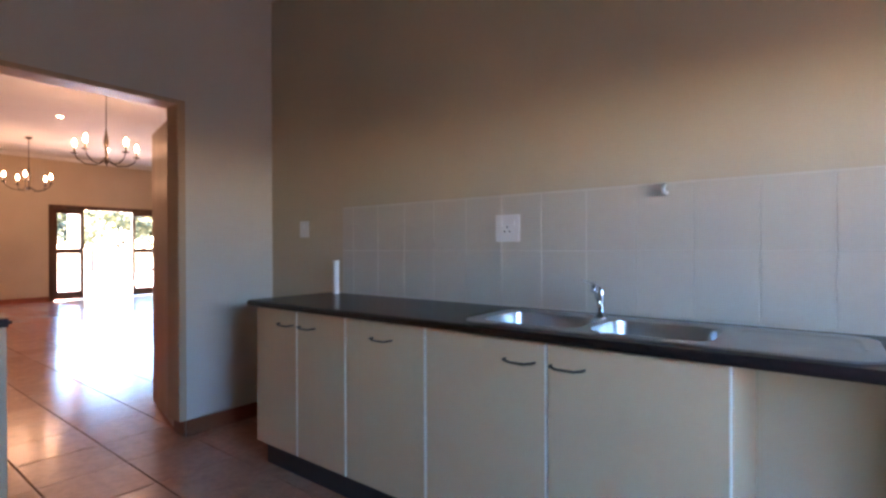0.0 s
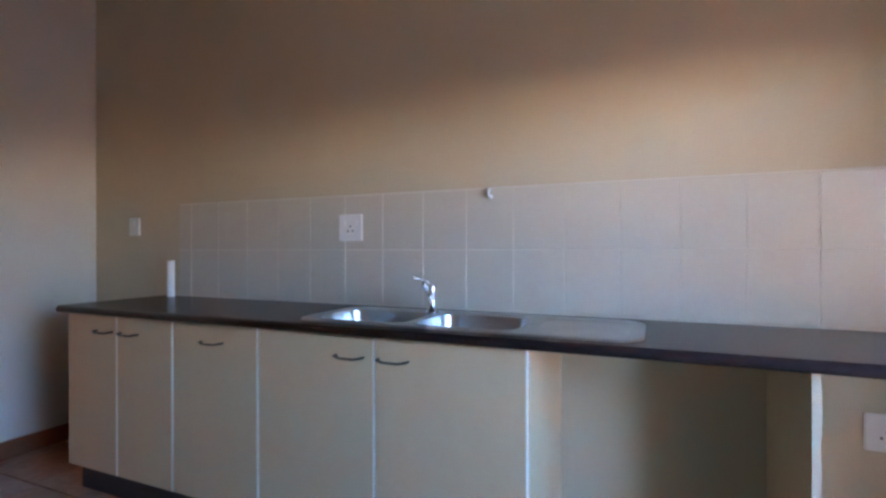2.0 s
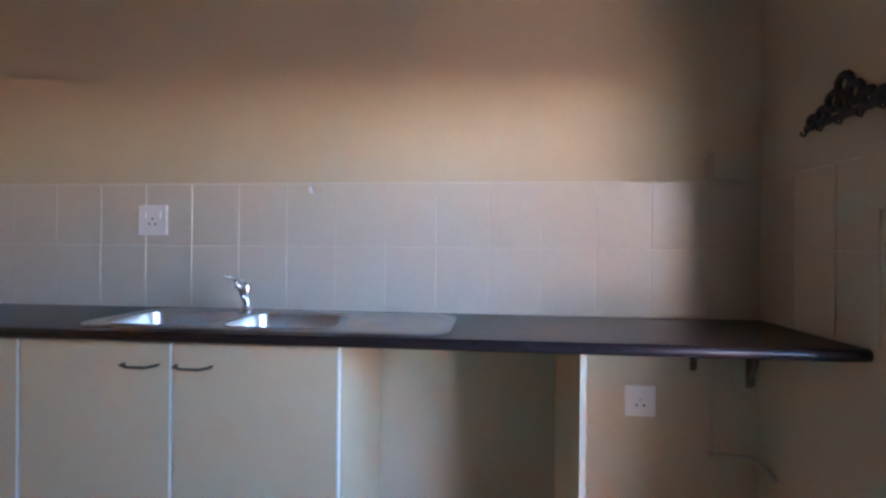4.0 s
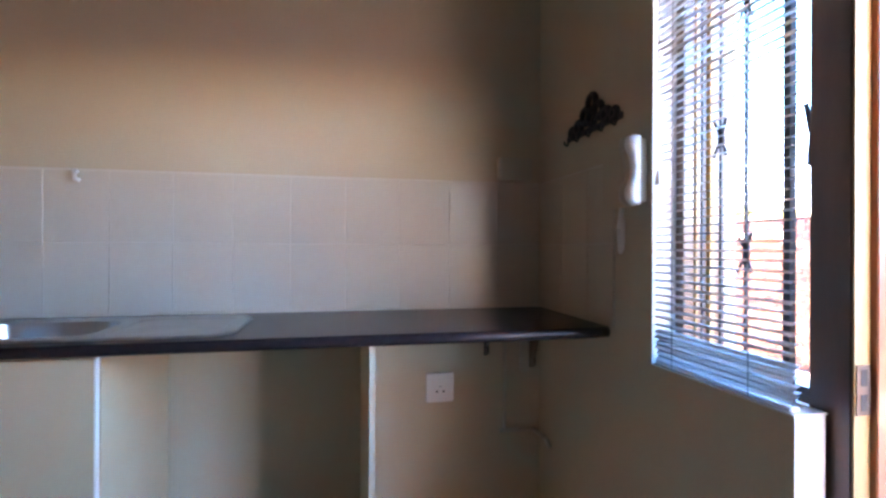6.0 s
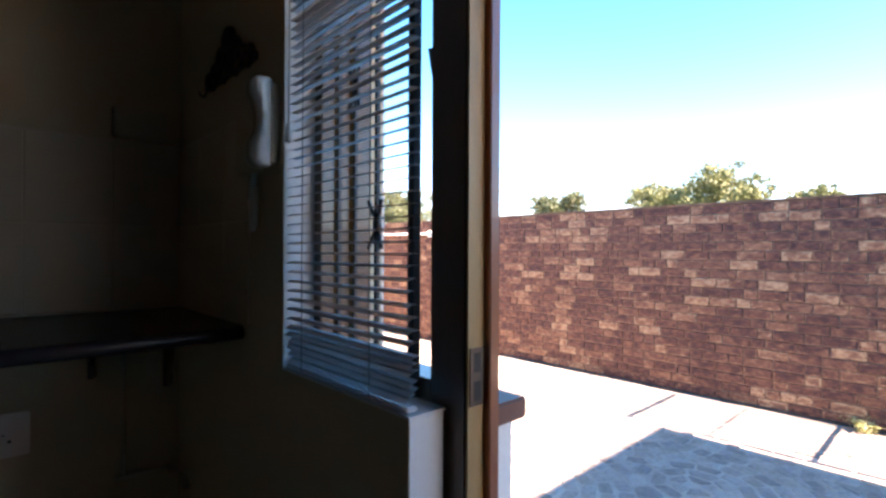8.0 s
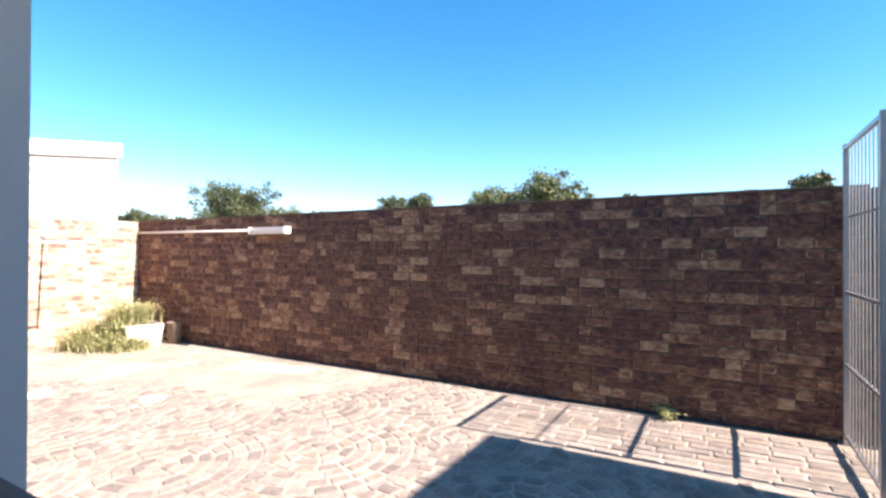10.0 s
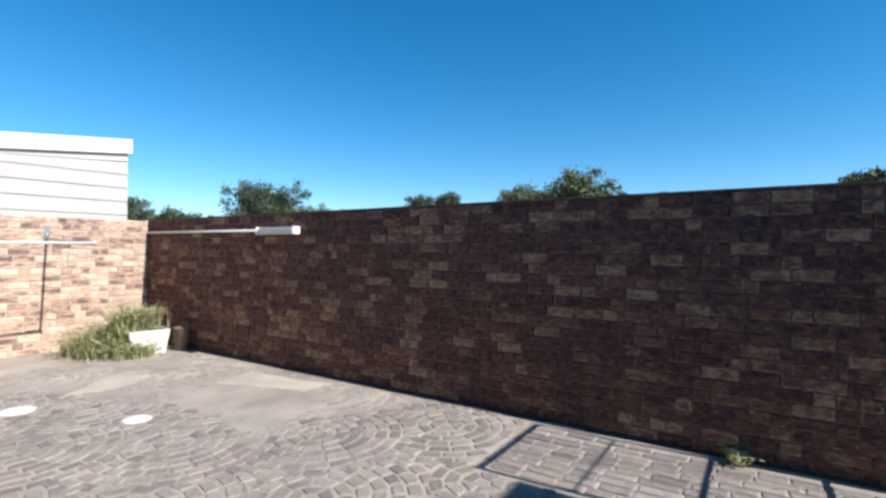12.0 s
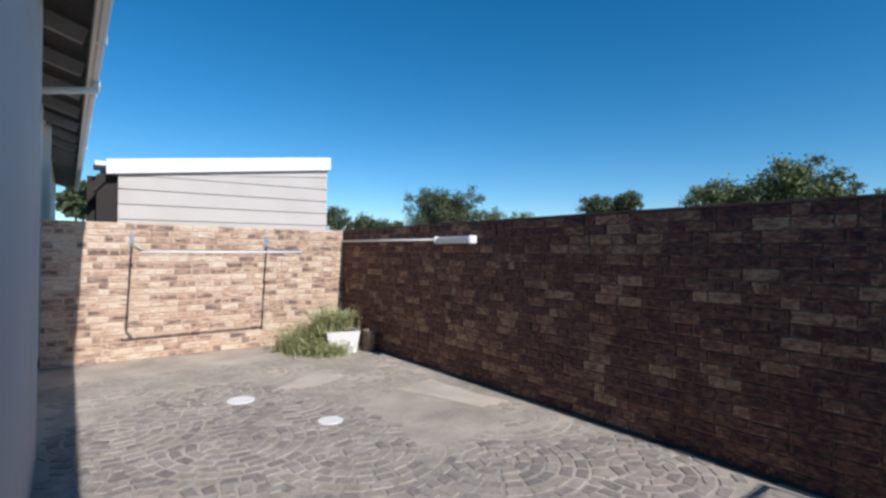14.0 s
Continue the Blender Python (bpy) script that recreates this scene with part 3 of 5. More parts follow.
# stainless steel double-bowl sink with drainer
sk = thing("sink", ((SX0 + SX1) / 2, 1.7, WT1), "stainless steel double-bowl sink with a drainer tray", "sink")
zt = WT1 + 0.006
bowls = [(-0.777, -0.387), (-0.352, 0.028)]
bm = bmesh.new()
rim_o = rounded(SX0 - 0.03, SX1 + 0.03, SY0 - 0.03, SY1 + 0.03, 0.09)
outer = [bm.verts.new((x, y, WT1 + 0.0005)) for x, y in rim_o]
upper = [bm.verts.new((x * 0.996 + 0.004 * (SX0 + SX1) / 2, y * 0.985 + 0.015 * 1.7, zt)) for x, y in rim_o]
edges = []
for k in range(len(outer)):
    bm.faces.new((outer[k], outer[(k + 1) % len(outer)], upper[(k + 1) % len(outer)], upper[k]))
    edges.append(bm.edges.get((upper[k], upper[(k + 1) % len(upper)])))
holes = [rounded(b0, b1, SY0 + 0.02, SY1 - 0.07, 0.07) for b0, b1 in bowls] + [rounded(0.063, 0.373, SY0 + 0.015, SY1 - 0.03, 0.06)]
loops = []
for hole in holes:
    vs = [bm.verts.new((x, y, zt)) for x, y in hole]
    loops.append(vs)
    for k in range(len(vs)):
        edges.append(bm.edges.new((vs[k], vs[(k + 1) % len(vs)])))
bmesh.ops.triangle_fill(bm, use_beauty=True, edges=edges)
part("rim", bm, STEEL, sk)
for (b0, b1), hole in zip(bowls, holes):
    bm = bmesh.new()
    cx, cy = (b0 + b1) / 2, (SY0 + SY1 - 0.05) / 2
    rings = []
    for s, z in ((1.0, zt), (0.985, zt - 0.012), (0.95, zt - 0.10), (0.88, zt - 0.14), (0.70, zt - 0.155), (0.12, zt - 0.16)):
        rings.append([bm.verts.new((cx + (x - cx) * s, cy + (y - cy) * s, z)) for x, y in hole])
    for a, b in zip(rings, rings[1:]):
        for k in range(len(a)):
            bm.faces.new((a[k], a[(k + 1) % len(a)], b[(k + 1) % len(a)], b[k]))
    bm.faces.new(rings[-1])
    bowl = part("bowl", bm, STEEL, sk, "", True)
    bm = bmesh.new()
    lathe(bm, (cx, cy, zt - 0.159), [(0.04, 0), (0.038, 0.004), (0.02, 0.002)], 16)
    part("waste", bm, CHROME, bowl, "", True)
bm = bmesh.new()
hole = holes[2]
cx, cy = 0.218, (SY0 + SY1 - 0.015) / 2
rings = [[bm.verts.new((cx + (x - cx) * s, cy + (y - cy) * s, z)) for x, y in hole] for s, z in ((1.0, zt), (0.97, zt - 0.003), (0.9, zt - 0.0035))]
for a, b in zip(rings, rings[1:]):
    for k in range(len(a)):
        bm.faces.new((a[k], a[(k + 1) % len(a)], b[(k + 1) % len(a)], b[k]))
bm.faces.new(rings[-1])
part("drainer", bm, STEEL, sk, "shallow drainer tray", True)

# mixer tap
TX, TY = -0.405, 1.81
tp = thing("mixer_tap", (TX, TY, zt), "chrome single-lever sink mixer tap", "tap")
bm = bmesh.new()
lathe(bm, (TX, TY, zt), [(0.028, 0), (0.028, 0.006), (0.023, 0.012), (0.014, 0.03), (0.013, 0.07), (0.0145, 0.085), (0.0145, 0.108), (0.011, 0.116), (0.005, 0.12)], 20)
part("body", bm, CHROME, tp, "", True)
bm = bmesh.new()
tube(bm, [(TX, TY, zt + 0.03), (TX + 0.004, TY - 0.04, zt + 0.075), (TX + 0.009, TY - 0.085, zt + 0.12), (TX + 0.011, TY - 0.105, zt + 0.13)], 0.009, 12)
rod(bm, (TX + 0.011, TY - 0.103, zt + 0.136), (TX + 0.011, TY - 0.106, zt + 0.108), 0.0105, n=14)
part("spout", bm, CHROME, tp, "", True)
bm = bmesh.new()
tube(bm, [(TX, TY, zt + 0.118), (TX - 0.012, TY - 0.03, zt + 0.135), (TX - 0.045, TY - 0.085, zt + 0.152)], 0.0035, 8)
part("lever", bm, CHROME, tp, "", True)

# capped white pipe on the worktop
single("waste_pipe", rod(rod(bmesh.new(), (-2.12, 1.93, WT1), (-2.12, 1.93, 1.105), 0.02, n=16), (-2.12, 1.93, 1.105), (-2.12, 1.93, 1.112), 0.022, n=16), PLASTIC, "short upright white plastic pipe on the worktop", "pipe", smooth=False)


def wall_plate(x0, x1, z0, z1, label, holes=0, rockers=0):
    p = thing("wall_socket" if holes else "light_switch", ((x0 + x1) / 2, YN - 0.006, z0), label, "socket" if holes else "switch")
    part("plate", boxes((x0, x1, YN - 0.019, YN - 0.0075, z0, z1), bevel=0.004), PLASTIC, p)
    xm, w, hh = (x0 + x1) / 2, x1 - x0, z1 - z0
    for k in range(rockers):
        xa = x0 + w * (k + 0.5) / rockers
        part("rocker", boxes((xa - 0.008, xa + 0.008, YN - 0.024, YN - 0.0188, z1 - hh * 0.45, z1 - hh * 0.22), bevel=0.002), PLASTIC, p)
    for dx, dz in ((0, 0.016), (-0.014, -0.006), (0.014, -0.006))[: 3 * bool(holes)]:
        part("pin_hole", rod(bmesh.new(), (xm + dx, YN - 0.0196, z0 + hh * 0.42 + dz), (xm + dx, YN - 0.0186, z0 + hh * 0.42 + dz), 0.0045), DARK_SOIL_SHADE, p, "dark round pin hole")
    return p


wall_plate(-2.56, -2.465, 1.262, 1.372, "white plastic light switch on the beige wall", 0, 1)
wall_plate(-0.993, -0.858, 1.217, 1.348, "white plastic switched socket on the tiled splashback", 3, 2)
wall_plate(1.075, 1.193, 0.515, 0.637, "white plastic socket below the worktop", 3, 1)
single("junction_box", boxes((1.384, 1.532, YN - 0.045, YN - 0.001, 1.448, 1.548), bevel=0.006), IVORY, "ivory plastic surface-mounted box above the tiles", "junction box")
bm = bmesh.new()
tube(bm, [(-0.215, YN - 0.006, 1.435), (-0.215, YN - 0.03, 1.43), (-0.21, YN - 0.035, 1.405), (-0.20, YN - 0.022, 1.40)], 0.0075)
single("wall_hook", bm, PLASTIC, "small white plastic hook above the splashback", "hook", smooth=True)

# fittings under the free end of the worktop
for x, low, w, mat, tone in ((1.335, 0.70, 0.008, BRONZE, "dark metal"), (1.545, 0.64, 0.011, BROWN_PAINT, "brown-painted")):
    b = thing("shelf_bracket", (x, 1.9, 0.87), tone + " bracket under the worktop", "bracket", "worktop brackets")
    bm = boxes((x - w, x + w, YN - 0.16, YN - 0.001, 0.862, 0.869), (x - w, x + w, YN - 0.008, YN - 0.001, low, 0.862), bevel=0.001)
    part("plate", bm, mat, b)
    part("brace", tube(bmesh.new(), [(x, YN - 0.15, 0.86), (x, YN - 0.075, 0.80), (x, YN - 0.03, low + 0.05), (x + 0.008, YN - 0.012, low + 0.01)], w * 0.9), mat, b, "curved brace", True)
single("wall_block", boxes((1.488, 1.526, YN - 0.022, YN - 0.001, 0.622, 0.80), bevel=0.003), IVORY, "small painted block on the wall under the worktop", "block")
bm = tube(bmesh.new(), [(1.40, YN - 0.014, 0.376), (1.55, YN - 0.014, 0.372), (1.57, 1.90, 0.36), (1.572, 1.862, 0.34)], 0.010)
single("water_pipe", bm, IVORY, "painted water pipe low in the corner", "pipe", smooth=True)
bm = tube(bmesh.new(), [(1.42, YN - 0.012, 0.865), (1.42, YN - 0.012, 0.376)], 0.008)
single("down_pipe", bm, IVORY, "thin painted pipe under the worktop", "pipe", smooth=True)

# counter by the doorway, with its own worktop
cu = thing("counter_cabinet", (-2.63, -0.6, 0), "cream laminate cabinet against the doorway wall", "base cabinet")
part("carcass", boxes((-2.895, -2.39, -1.8, 0.415, 0.1, 0.868), bevel=0.002), LAMINATE, cu)
part("plinth", boxes((-2.895, -2.44, -1.8, 0.40, 0, 0.1)), PLINTH, cu)
single("counter_worktop", boxes((-2.905, -2.36, -1.81, 0.43, 0.8685, 0.905), bevel=0.012), WORKTOP, "dark brown worktop of the counter by the doorway", "worktop")

# ---- window and back door ----
mull = thing("door_post", (1.70, 0.75, 0), "dark varnished wooden post between window and back door", "door frame", kind="structure")
part("post", boxes((1.664, 1.74, 0.712, 0.80, 0.0, HEAD), bevel=0.003), WOOD_DARK, mull)
part("inner_face", boxes((1.666, 1.704, 0.708, 0.7118, 0.0, HEAD)), WOOD_PALE, mull, "worn pale rebate")
part("stop", boxes((1.7045, 1.729, 0.695, 0.7118, 0.0, HEAD), bevel=0.002), WOOD_RED, mull, "red-brown door stop")
sp = part("strike_plate", boxes((1.669, 1.701, 0.7052, 0.7078, 0.845, 0.94)), BRONZE, mull, "dull metal lock strike plate")
for z0, z1 in ((0.853, 0.885), (0.90, 0.932)):
    part("slot", boxes((1.677, 1.693, 0.7045, 0.7051, z0, z1)), DARK_SOIL_SHADE, sp, "dark bolt slot")
fr = thing("door_1", (1.70, 0.26, 0), "varnished wooden frame of the open back door", "door frame", kind="structure")
part("head", boxes((1.664, 1.74, -0.15, 1.204, HEAD + 0.001, HEAD + 0.06), bevel=0.003), WOOD_DARK, fr)
part("jamb", boxes((1.664, 1.74, -0.15, -0.09, 0.0, HEAD), bevel=0.003), WOOD_DARK, fr)
part("threshold", boxes((1.59, 1.858, -0.15, 0.708, -0.012, 0.006), bevel=0.003), SILL_RED, fr)

structure("trim_reveal", boxes((XE - 0.003, 1.662, 0.754, 1.2, 0.8312, 0.8355), (XE - 0.003, 1.655, 0.753, 0.7568, 0.0, 0.831), (XE - 0.003, 1.667, 1.2, 1.2038, 0.8312, HEAD + 0.06), bevel=0.001), REVEAL, "white painted window reveal and inside sill", "window reveal")

wd = thing("window_1", (1.70, 1.0, 0.831), "dark wooden window frame with stepped pale-edged jambs behind the blind", "window", kind="structure")
part("frame", boxes((1.656, 1.69, 1.166, 1.1998, 0.836, HEAD), (1.697, 1.736, 1.172, 1.2038, 0.832, HEAD), (1.668, 1.738, 0.801, 1.155, 0.8365, 0.872), bevel=0.002), WOOD_DARK, wd)
part("bead", boxes((1.6905, 1.6965, 1.160, 1.2038, 0.8365, HEAD), bevel=0.001), WOOD_PALE, wd, "worn pale bead")
part("bead", boxes((1.7365, 1.752, 1.160, 1.2038, 0.832, HEAD), bevel=0.001), WOOD_PALE, wd, "worn pale bead")
part("rebate", boxes((1.7525, 1.80, 1.178, 1.2038, 0.832, HEAD), bevel=0.001), WOOD_DARK, wd)
bm = bmesh.new()
tube(bm, [(1.69, 0.83, 1.47), (1.70, 0.825, 1.40), (1.71, 0.84, 1.34)], 0.006)
part("stay", bm, BLACK_METAL, wd, "black window stay", True)
single("window_sill", boxes((1.742, 1.89, 0.76, 1.204, 0.766, 0.808), bevel=0.004), SILL_RED, "red-brown tiled outside window sill", "window sill")

bg = thing("burglar_bars", (1.66, 1.0, 0.831), "black wrought-iron burglar bars with twisted ornaments", "burglar bars")
for y, r in ((0.842, 0.0085), (0.957, 0.004), (1.035, 0.004), (1.10, 0.004)):
    part("bar", boxes((1.662 - r, 1.662 + r, y - r, y + r, 0.833, HEAD)), BLACK_METAL, bg)
for y, z in ((0.957, 1.15), (1.035, 1.44), (0.957, 1.75)):
    orn = part("ornament", rod(bmesh.new(), (1.662, y, z - 0.014), (1.662, y, z + 0.014), 0.009), BLACK_METAL, bg, "twisted iron ornament", True)
    for s1, s2 in ((-1, -1), (-1, 1), (1, -1), (1, 1)):
        part("prong", tube(bmesh.new(), [(1.662, y, z), (1.660, y + s1 * 0.010, z + s2 * 0.022), (1.657, y + s1 * 0.022, z + s2 * 0.048)], 0.0042, 6), BLACK_METAL, orn, "", True)

vb = thing("venetian_blind", (1.598, 1.0, 0.84), "half-gathered silver-grey aluminium venetian blind in the window", "venetian blind")
part("head_rail", boxes((1.580, 1.616, 0.77, 1.195, HEAD - 0.04, HEAD), bevel=0.002), SLAT, vb)
SL = bmesh.new()
for k in range(7):
    a = -0.0125 + 0.025 * k / 6
    hgt = 0.0022 * (1 - (a / 0.0125) ** 2)
    for y in (0.766, 1.197):
        SL.verts.new((a, y, hgt + 0.0))
SL.verts.ensure_lookup_table()
for k in range(6):
    SL.faces.new([SL.verts[i] for i in (2 * k, 2 * k + 1, 2 * k + 3, 2 * k + 2)])
bmesh.ops.solidify(SL, geom=SL.faces[:], thickness=0.0004)
bmesh.ops.translate(SL, verts=SL.verts, vec=(0, -1.0, 0))
slat0 = part("slat", SL, SLAT, None, "", True)
slat0.parent = vb
zs = [0.856 + 0.0140 * k for k in range(6)]
while zs[-1] < HEAD - 0.07:
    zs.append(zs[-1] + 0.0208)
for k, z in enumerate(zs):
    ob = slat0 if k == 0 else new("slat", slat0.data)
    ob.parent = vb
    low = k < 6
    ob.location = (random.uniform(-0.001, 0.001) + (0.003 if low and k % 2 else 0), random.uniform(-0.002, 0.002), z - 0.84)
    ob.rotation_euler = (radians(random.uniform(-2.2, 1.2) if low else random.uniform(-0.35, 0.35)), radians(-36 + 3 * k if low else random.uniform(-12, -8)), radians(random.uniform(-0.5, 0.5)))
part("bottom_rail", boxes((1.587, 1.611, 0.767, 1.195, 0.8365, 0.846), bevel=0.003), SLAT, vb)
for y in (0.87, 1.12):
    part("ladder_cord", boxes((1.5842, 1.5850, y - 0.0015, y + 0.0015, 0.842, HEAD - 0.04)), CORD, vb, "thin ladder cord")
part("pull_cord", tube(bmesh.new(), [(1.576, 1.165, HEAD - 0.05), (1.577, 1.17, 1.37)], 0.0016, 6), CORD, vb, "hanging pull cord")
part("cord_knob", lathe(bmesh.new(), (1.577, 1.17, 1.335), [(0.003, 0.04), (0.007, 0.02), (0.008, 0)], 10), PLASTIC, vb, "white plastic cord knob", True)

# iron key rack
kr = thing("key_rack", (XE - 0.01, 1.53, 1.56), "black cast-iron ornamental key rack on the wall", "key rack")
bm = boxes((XE - 0.008, XE - 0.002, 1.345, 1.725, 1.565, 1.588), bevel=0.002)
part("rail", bm, BLACK_METAL, kr)
bm = bmesh.new()
for y0, z0, r in ((1.44, 1.60, 0.022), (1.63, 1.60, 0.022), (1.49, 1.63, 0.026), (1.58, 1.63, 0.026), (1.535, 1.615, 0.024), (1.535, 1.668, 0.028), (1.39, 1.592, 0.016), (1.68, 1.592, 0.016)):
    ring = [(XE - 0.006, y0 + r * math.cos(a * math.pi / 6), z0 + r * math.sin(a * math.pi / 6)) for a in range(13)]
    tube(bm, ring, 0.0115, 6)
part("scroll", bm, BLACK_METAL, kr, "curled ornament", True)
for y in (1.37, 1.45, 1.535, 1.62, 1.70):
    part("hook", tube(bmesh.new(), [(XE - 0.008, y, 1.57), (XE - 0.018, y, 1.55), (XE - 0.028, y, 1.553), (XE - 0.03, y, 1.565)], 0.0035, 6), BLACK_METAL, kr)

# intercom receiver
ic = thing("intercom", (XE - 0.02, 1.31, 1.26), "white plastic intercom receiver on a beige wall cradle", "intercom")
part("cradle", boxes((XE - 0.022, XE - 0.002, 1.30, 1.44, 1.285, 1.485), bevel=0.006), WALL_IN, ic)
prof = [(1.285, 0.026), (1.30, 0.042), (1.33, 0.044), (1.36, 0.030), (1.39, 0.026), (1.42, 0.030), (1.45, 0.044), (1.475, 0.042), (1.485, 0.028)]
# the ivory half carries the shade on the handset's side in its colour
for nm, y0, y1, mat, words in (("receiver", 1.219, 1.243, PLASTIC, "white receiver"), ("body", 1.2435, 1.274, IVORY, "receiver's shaded side, in darker ivory")):
    bm = bmesh.new()
    rings = [[bm.verts.new(p) for p in ((XE - 0.024, y0, z), (XE - 0.024, y1, z), (XE - 0.024 - d, y1 - 0.003, z), (XE - 0.024 - d, y0 + 0.003, z))] for z, d in prof]
    for a, b in zip(rings, rings[1:]):
        for k in range(4):
            bm.faces.new((a[k], a[(k + 1) % 4], b[(k + 1) % 4], b[k]))
    bm.faces.new(rings[0])
    bm.faces.new(rings[-1])
    bmesh.ops.bevel(bm, geom=bm.edges[:], offset=0.003, segments=2, affect="EDGES")
    part(nm, bm, mat, ic, words, True)
part("back_plate", boxes((XE - 0.024, XE - 0.002, 1.222, 1.2995, 1.295, 1.475), bevel=0.003), IVORY, ic)
part("cord", tube(bmesh.new(), [(XE - 0.014, 1.335, 1.285), (XE - 0.02, 1.34, 1.22), (XE - 0.018, 1.335, 1.15), (XE - 0.016, 1.33, 1.16), (XE - 0.014, 1.327, 1.25)], 0.008, 8), PLASTIC, ic, "hanging cord", True)

# ---- outdoors: ground, house, yard ----
structure("ground", boxes((-1500, 1500, -1500, 1500, GROUND - 0.5, GROUND - 0.02)), GRASS_GROUND, "dry grassy ground reaching the horizon", "ground")
PATCHES = (((5.31, 5.43), (5.80, 5.55), (5.97, 4.4), (5.62, 4.42)), ((4.18, 6.15), (4.86, 6.62), (5.14, 6.25), (4.62, 6.02)))
yard = structure("pavement_yard", boxes((XO - 0.3, XB + 0.1, -14.0, YB + 0.1, GROUND - 0.03, GROUND)), CONCRETE, "weathered grey stamped-concrete paving of the yard", "paving")
for ring in PATCHES:
    bm = bmesh.new()
    prng = random.Random(len(ring) + int(10 * ring[0][0]))
    pts = []
    for k in range(4):
        (xa, ya), (xb, yb) = ring[k], ring[(k + 1) % 4]
        pts += [(xa + (xb - xa) * s / 7 + prng.uniform(-0.035, 0.035), ya + (yb - ya) * s / 7 + prng.uniform(-0.035, 0.035)) for s in range(7)]
    vs = [bm.verts.new((x, y, GROUND - 0.003)) for x, y in pts]
    f = bm.faces.new(vs)
    ext = bmesh.ops.extrude_face_region(bm, geom=[f])["geom"]
    bmesh.ops.translate(bm, verts=[q for q in ext if isinstance(q, bmesh.types.BMVert)], vec=(0, 0, 0.007))
    structure("pavement_patch", bm, CONCRETE_PALE, "pale cement repair in the yard paving", "paving")
structure("pavement_patio", boxes((-30, LX - 0.2, -6, 14, GROUND - 0.03, -0.03)), PAVING_PALE, "grey sunlit patio paving", "paving")
single("doorstep", boxes((XO + 0.002, 2.22, -0.25, 0.74, GROUND, -0.14), bevel=0.01), CONCRETE, "grey concrete step outside the back door", "step")

structure("wall_house_bay", boxes((XW, 2.26, YN + 0.15, 5.34, GROUND, 3.2), (XO, 2.26, YN - 0.02, YN + 0.15, GROUND, 3.2)), WALL_SHADE_GREY, "plastered house wall standing forward, greyed to suit its shaded side", "wall")
structure("wall_house_far", boxes((XW, 2.12, 5.34, 19.0, GROUND, 3.2), (2.12, 2.2, 10.0, 10.35, GROUND, 3.0), bevel=0.0), WALL_OUT, "white plastered house wall set back", "wall")

roof = thing("roof", (0, 5, 3.1), "low-pitched roof with open eaves over the house wall", "roof", kind="structure")
bm = prism(((2.58, -9.0, 3.06), (2.58, 19.2, 3.06), (-1.5, 19.2, 4.3), (-1.5, -9.0, 4.3)), (0, 0, 0.03))
part("sheeting", bm, ROOF_TILE, roof, "dark roof covering")
for k in range(21):
    y = -0.9 + 0.98 * k
    bm = bmesh.new()
    box(bm, -0.45, 0.36, -0.025, 0.025, -0.13, 0.0)
    bmesh.ops.transform(bm, matrix=pose(2.19, y, 3.145, 0, 16.9, 0), verts=bm.verts)
    part("rafter", bm, GREY_TIMBER, roof, "grey-painted rafter tail")
part("fascia", boxes((2.555, 2.58, -9.0, 19.2, 2.88, 3.05)), CLADDING, roof, "white fascia board")
gt = thing("gutter", (2.63, 6, 2.9), "white metal eaves gutter along the fascia", "gutter")
bm = bmesh.new()
prof = [(2.582, 3.02), (2.582, 2.93), (2.60, 2.905), (2.64, 2.905), (2.655, 2.94), (2.655, 3.02), (2.647, 3.02), (2.647, 2.944), (2.636, 2.914), (2.602, 2.914), (2.59, 2.934), (2.59, 3.02)]
rings = [[bm.verts.new((x, y, z)) for x, z in prof] for y in (-9.0, 19.2)]
for k in range(len(prof)):
    bm.faces.new((rings[0][k], rings[0][(k + 1) % len(prof)], rings[1][(k + 1) % len(prof)], rings[1][k]))
part("channel", bm, ROOF_SHEET, gt)
for k in range(7):
    y = 0.4 + 1.8 * k
    part("bracket", boxes((2.577, 2.66, y, y + 0.03, 2.898, 2.904), (2.656, 2.66, y, y + 0.03, 2.904, 3.024)), ROOF_SHEET, gt)
dp = thing("downpipe", (2.24, 7.0, 2.7), "white downpipe running back from the gutter to the wall", "downpipe")
part("offset_pipe", tube(bmesh.new(), [(2.63, 7.0, 2.905), (2.63, 7.0, 2.82), (2.17, 7.0, 2.72), (2.16, 7.0, 2.6)], 0.035, 12), ROOF_SHEET, dp, "", True)
part("straight_pipe", rod(bmesh.new(), (2.16, 7.0, 2.6), (2.16, 7.0, GROUND), 0.035, n=14), ROOF_SHEET, dp, "", True)
# unseen roof, its edges set to cast the rectangular shadow on the yard
pr = thing("shadow_roof", (3.5, -2.7, GROUND), "unseen flat white roof on slender posts, added to cast the yard's shadow", "porch roof", kind="structure")
part("slab", boxes((2.70, 5.19, -7.6, -2.12, 2.86, 2.98), bevel=0.004), ROOF_SHEET, pr)
for x, y in ((5.05, -2.35), (5.05, -5.0), (5.05, -7.4)):
    part("post", boxes((x - 0.05, x + 0.05, y - 0.05, y + 0.05, GROUND, 2.86), bevel=0.004), CLADDING, pr)

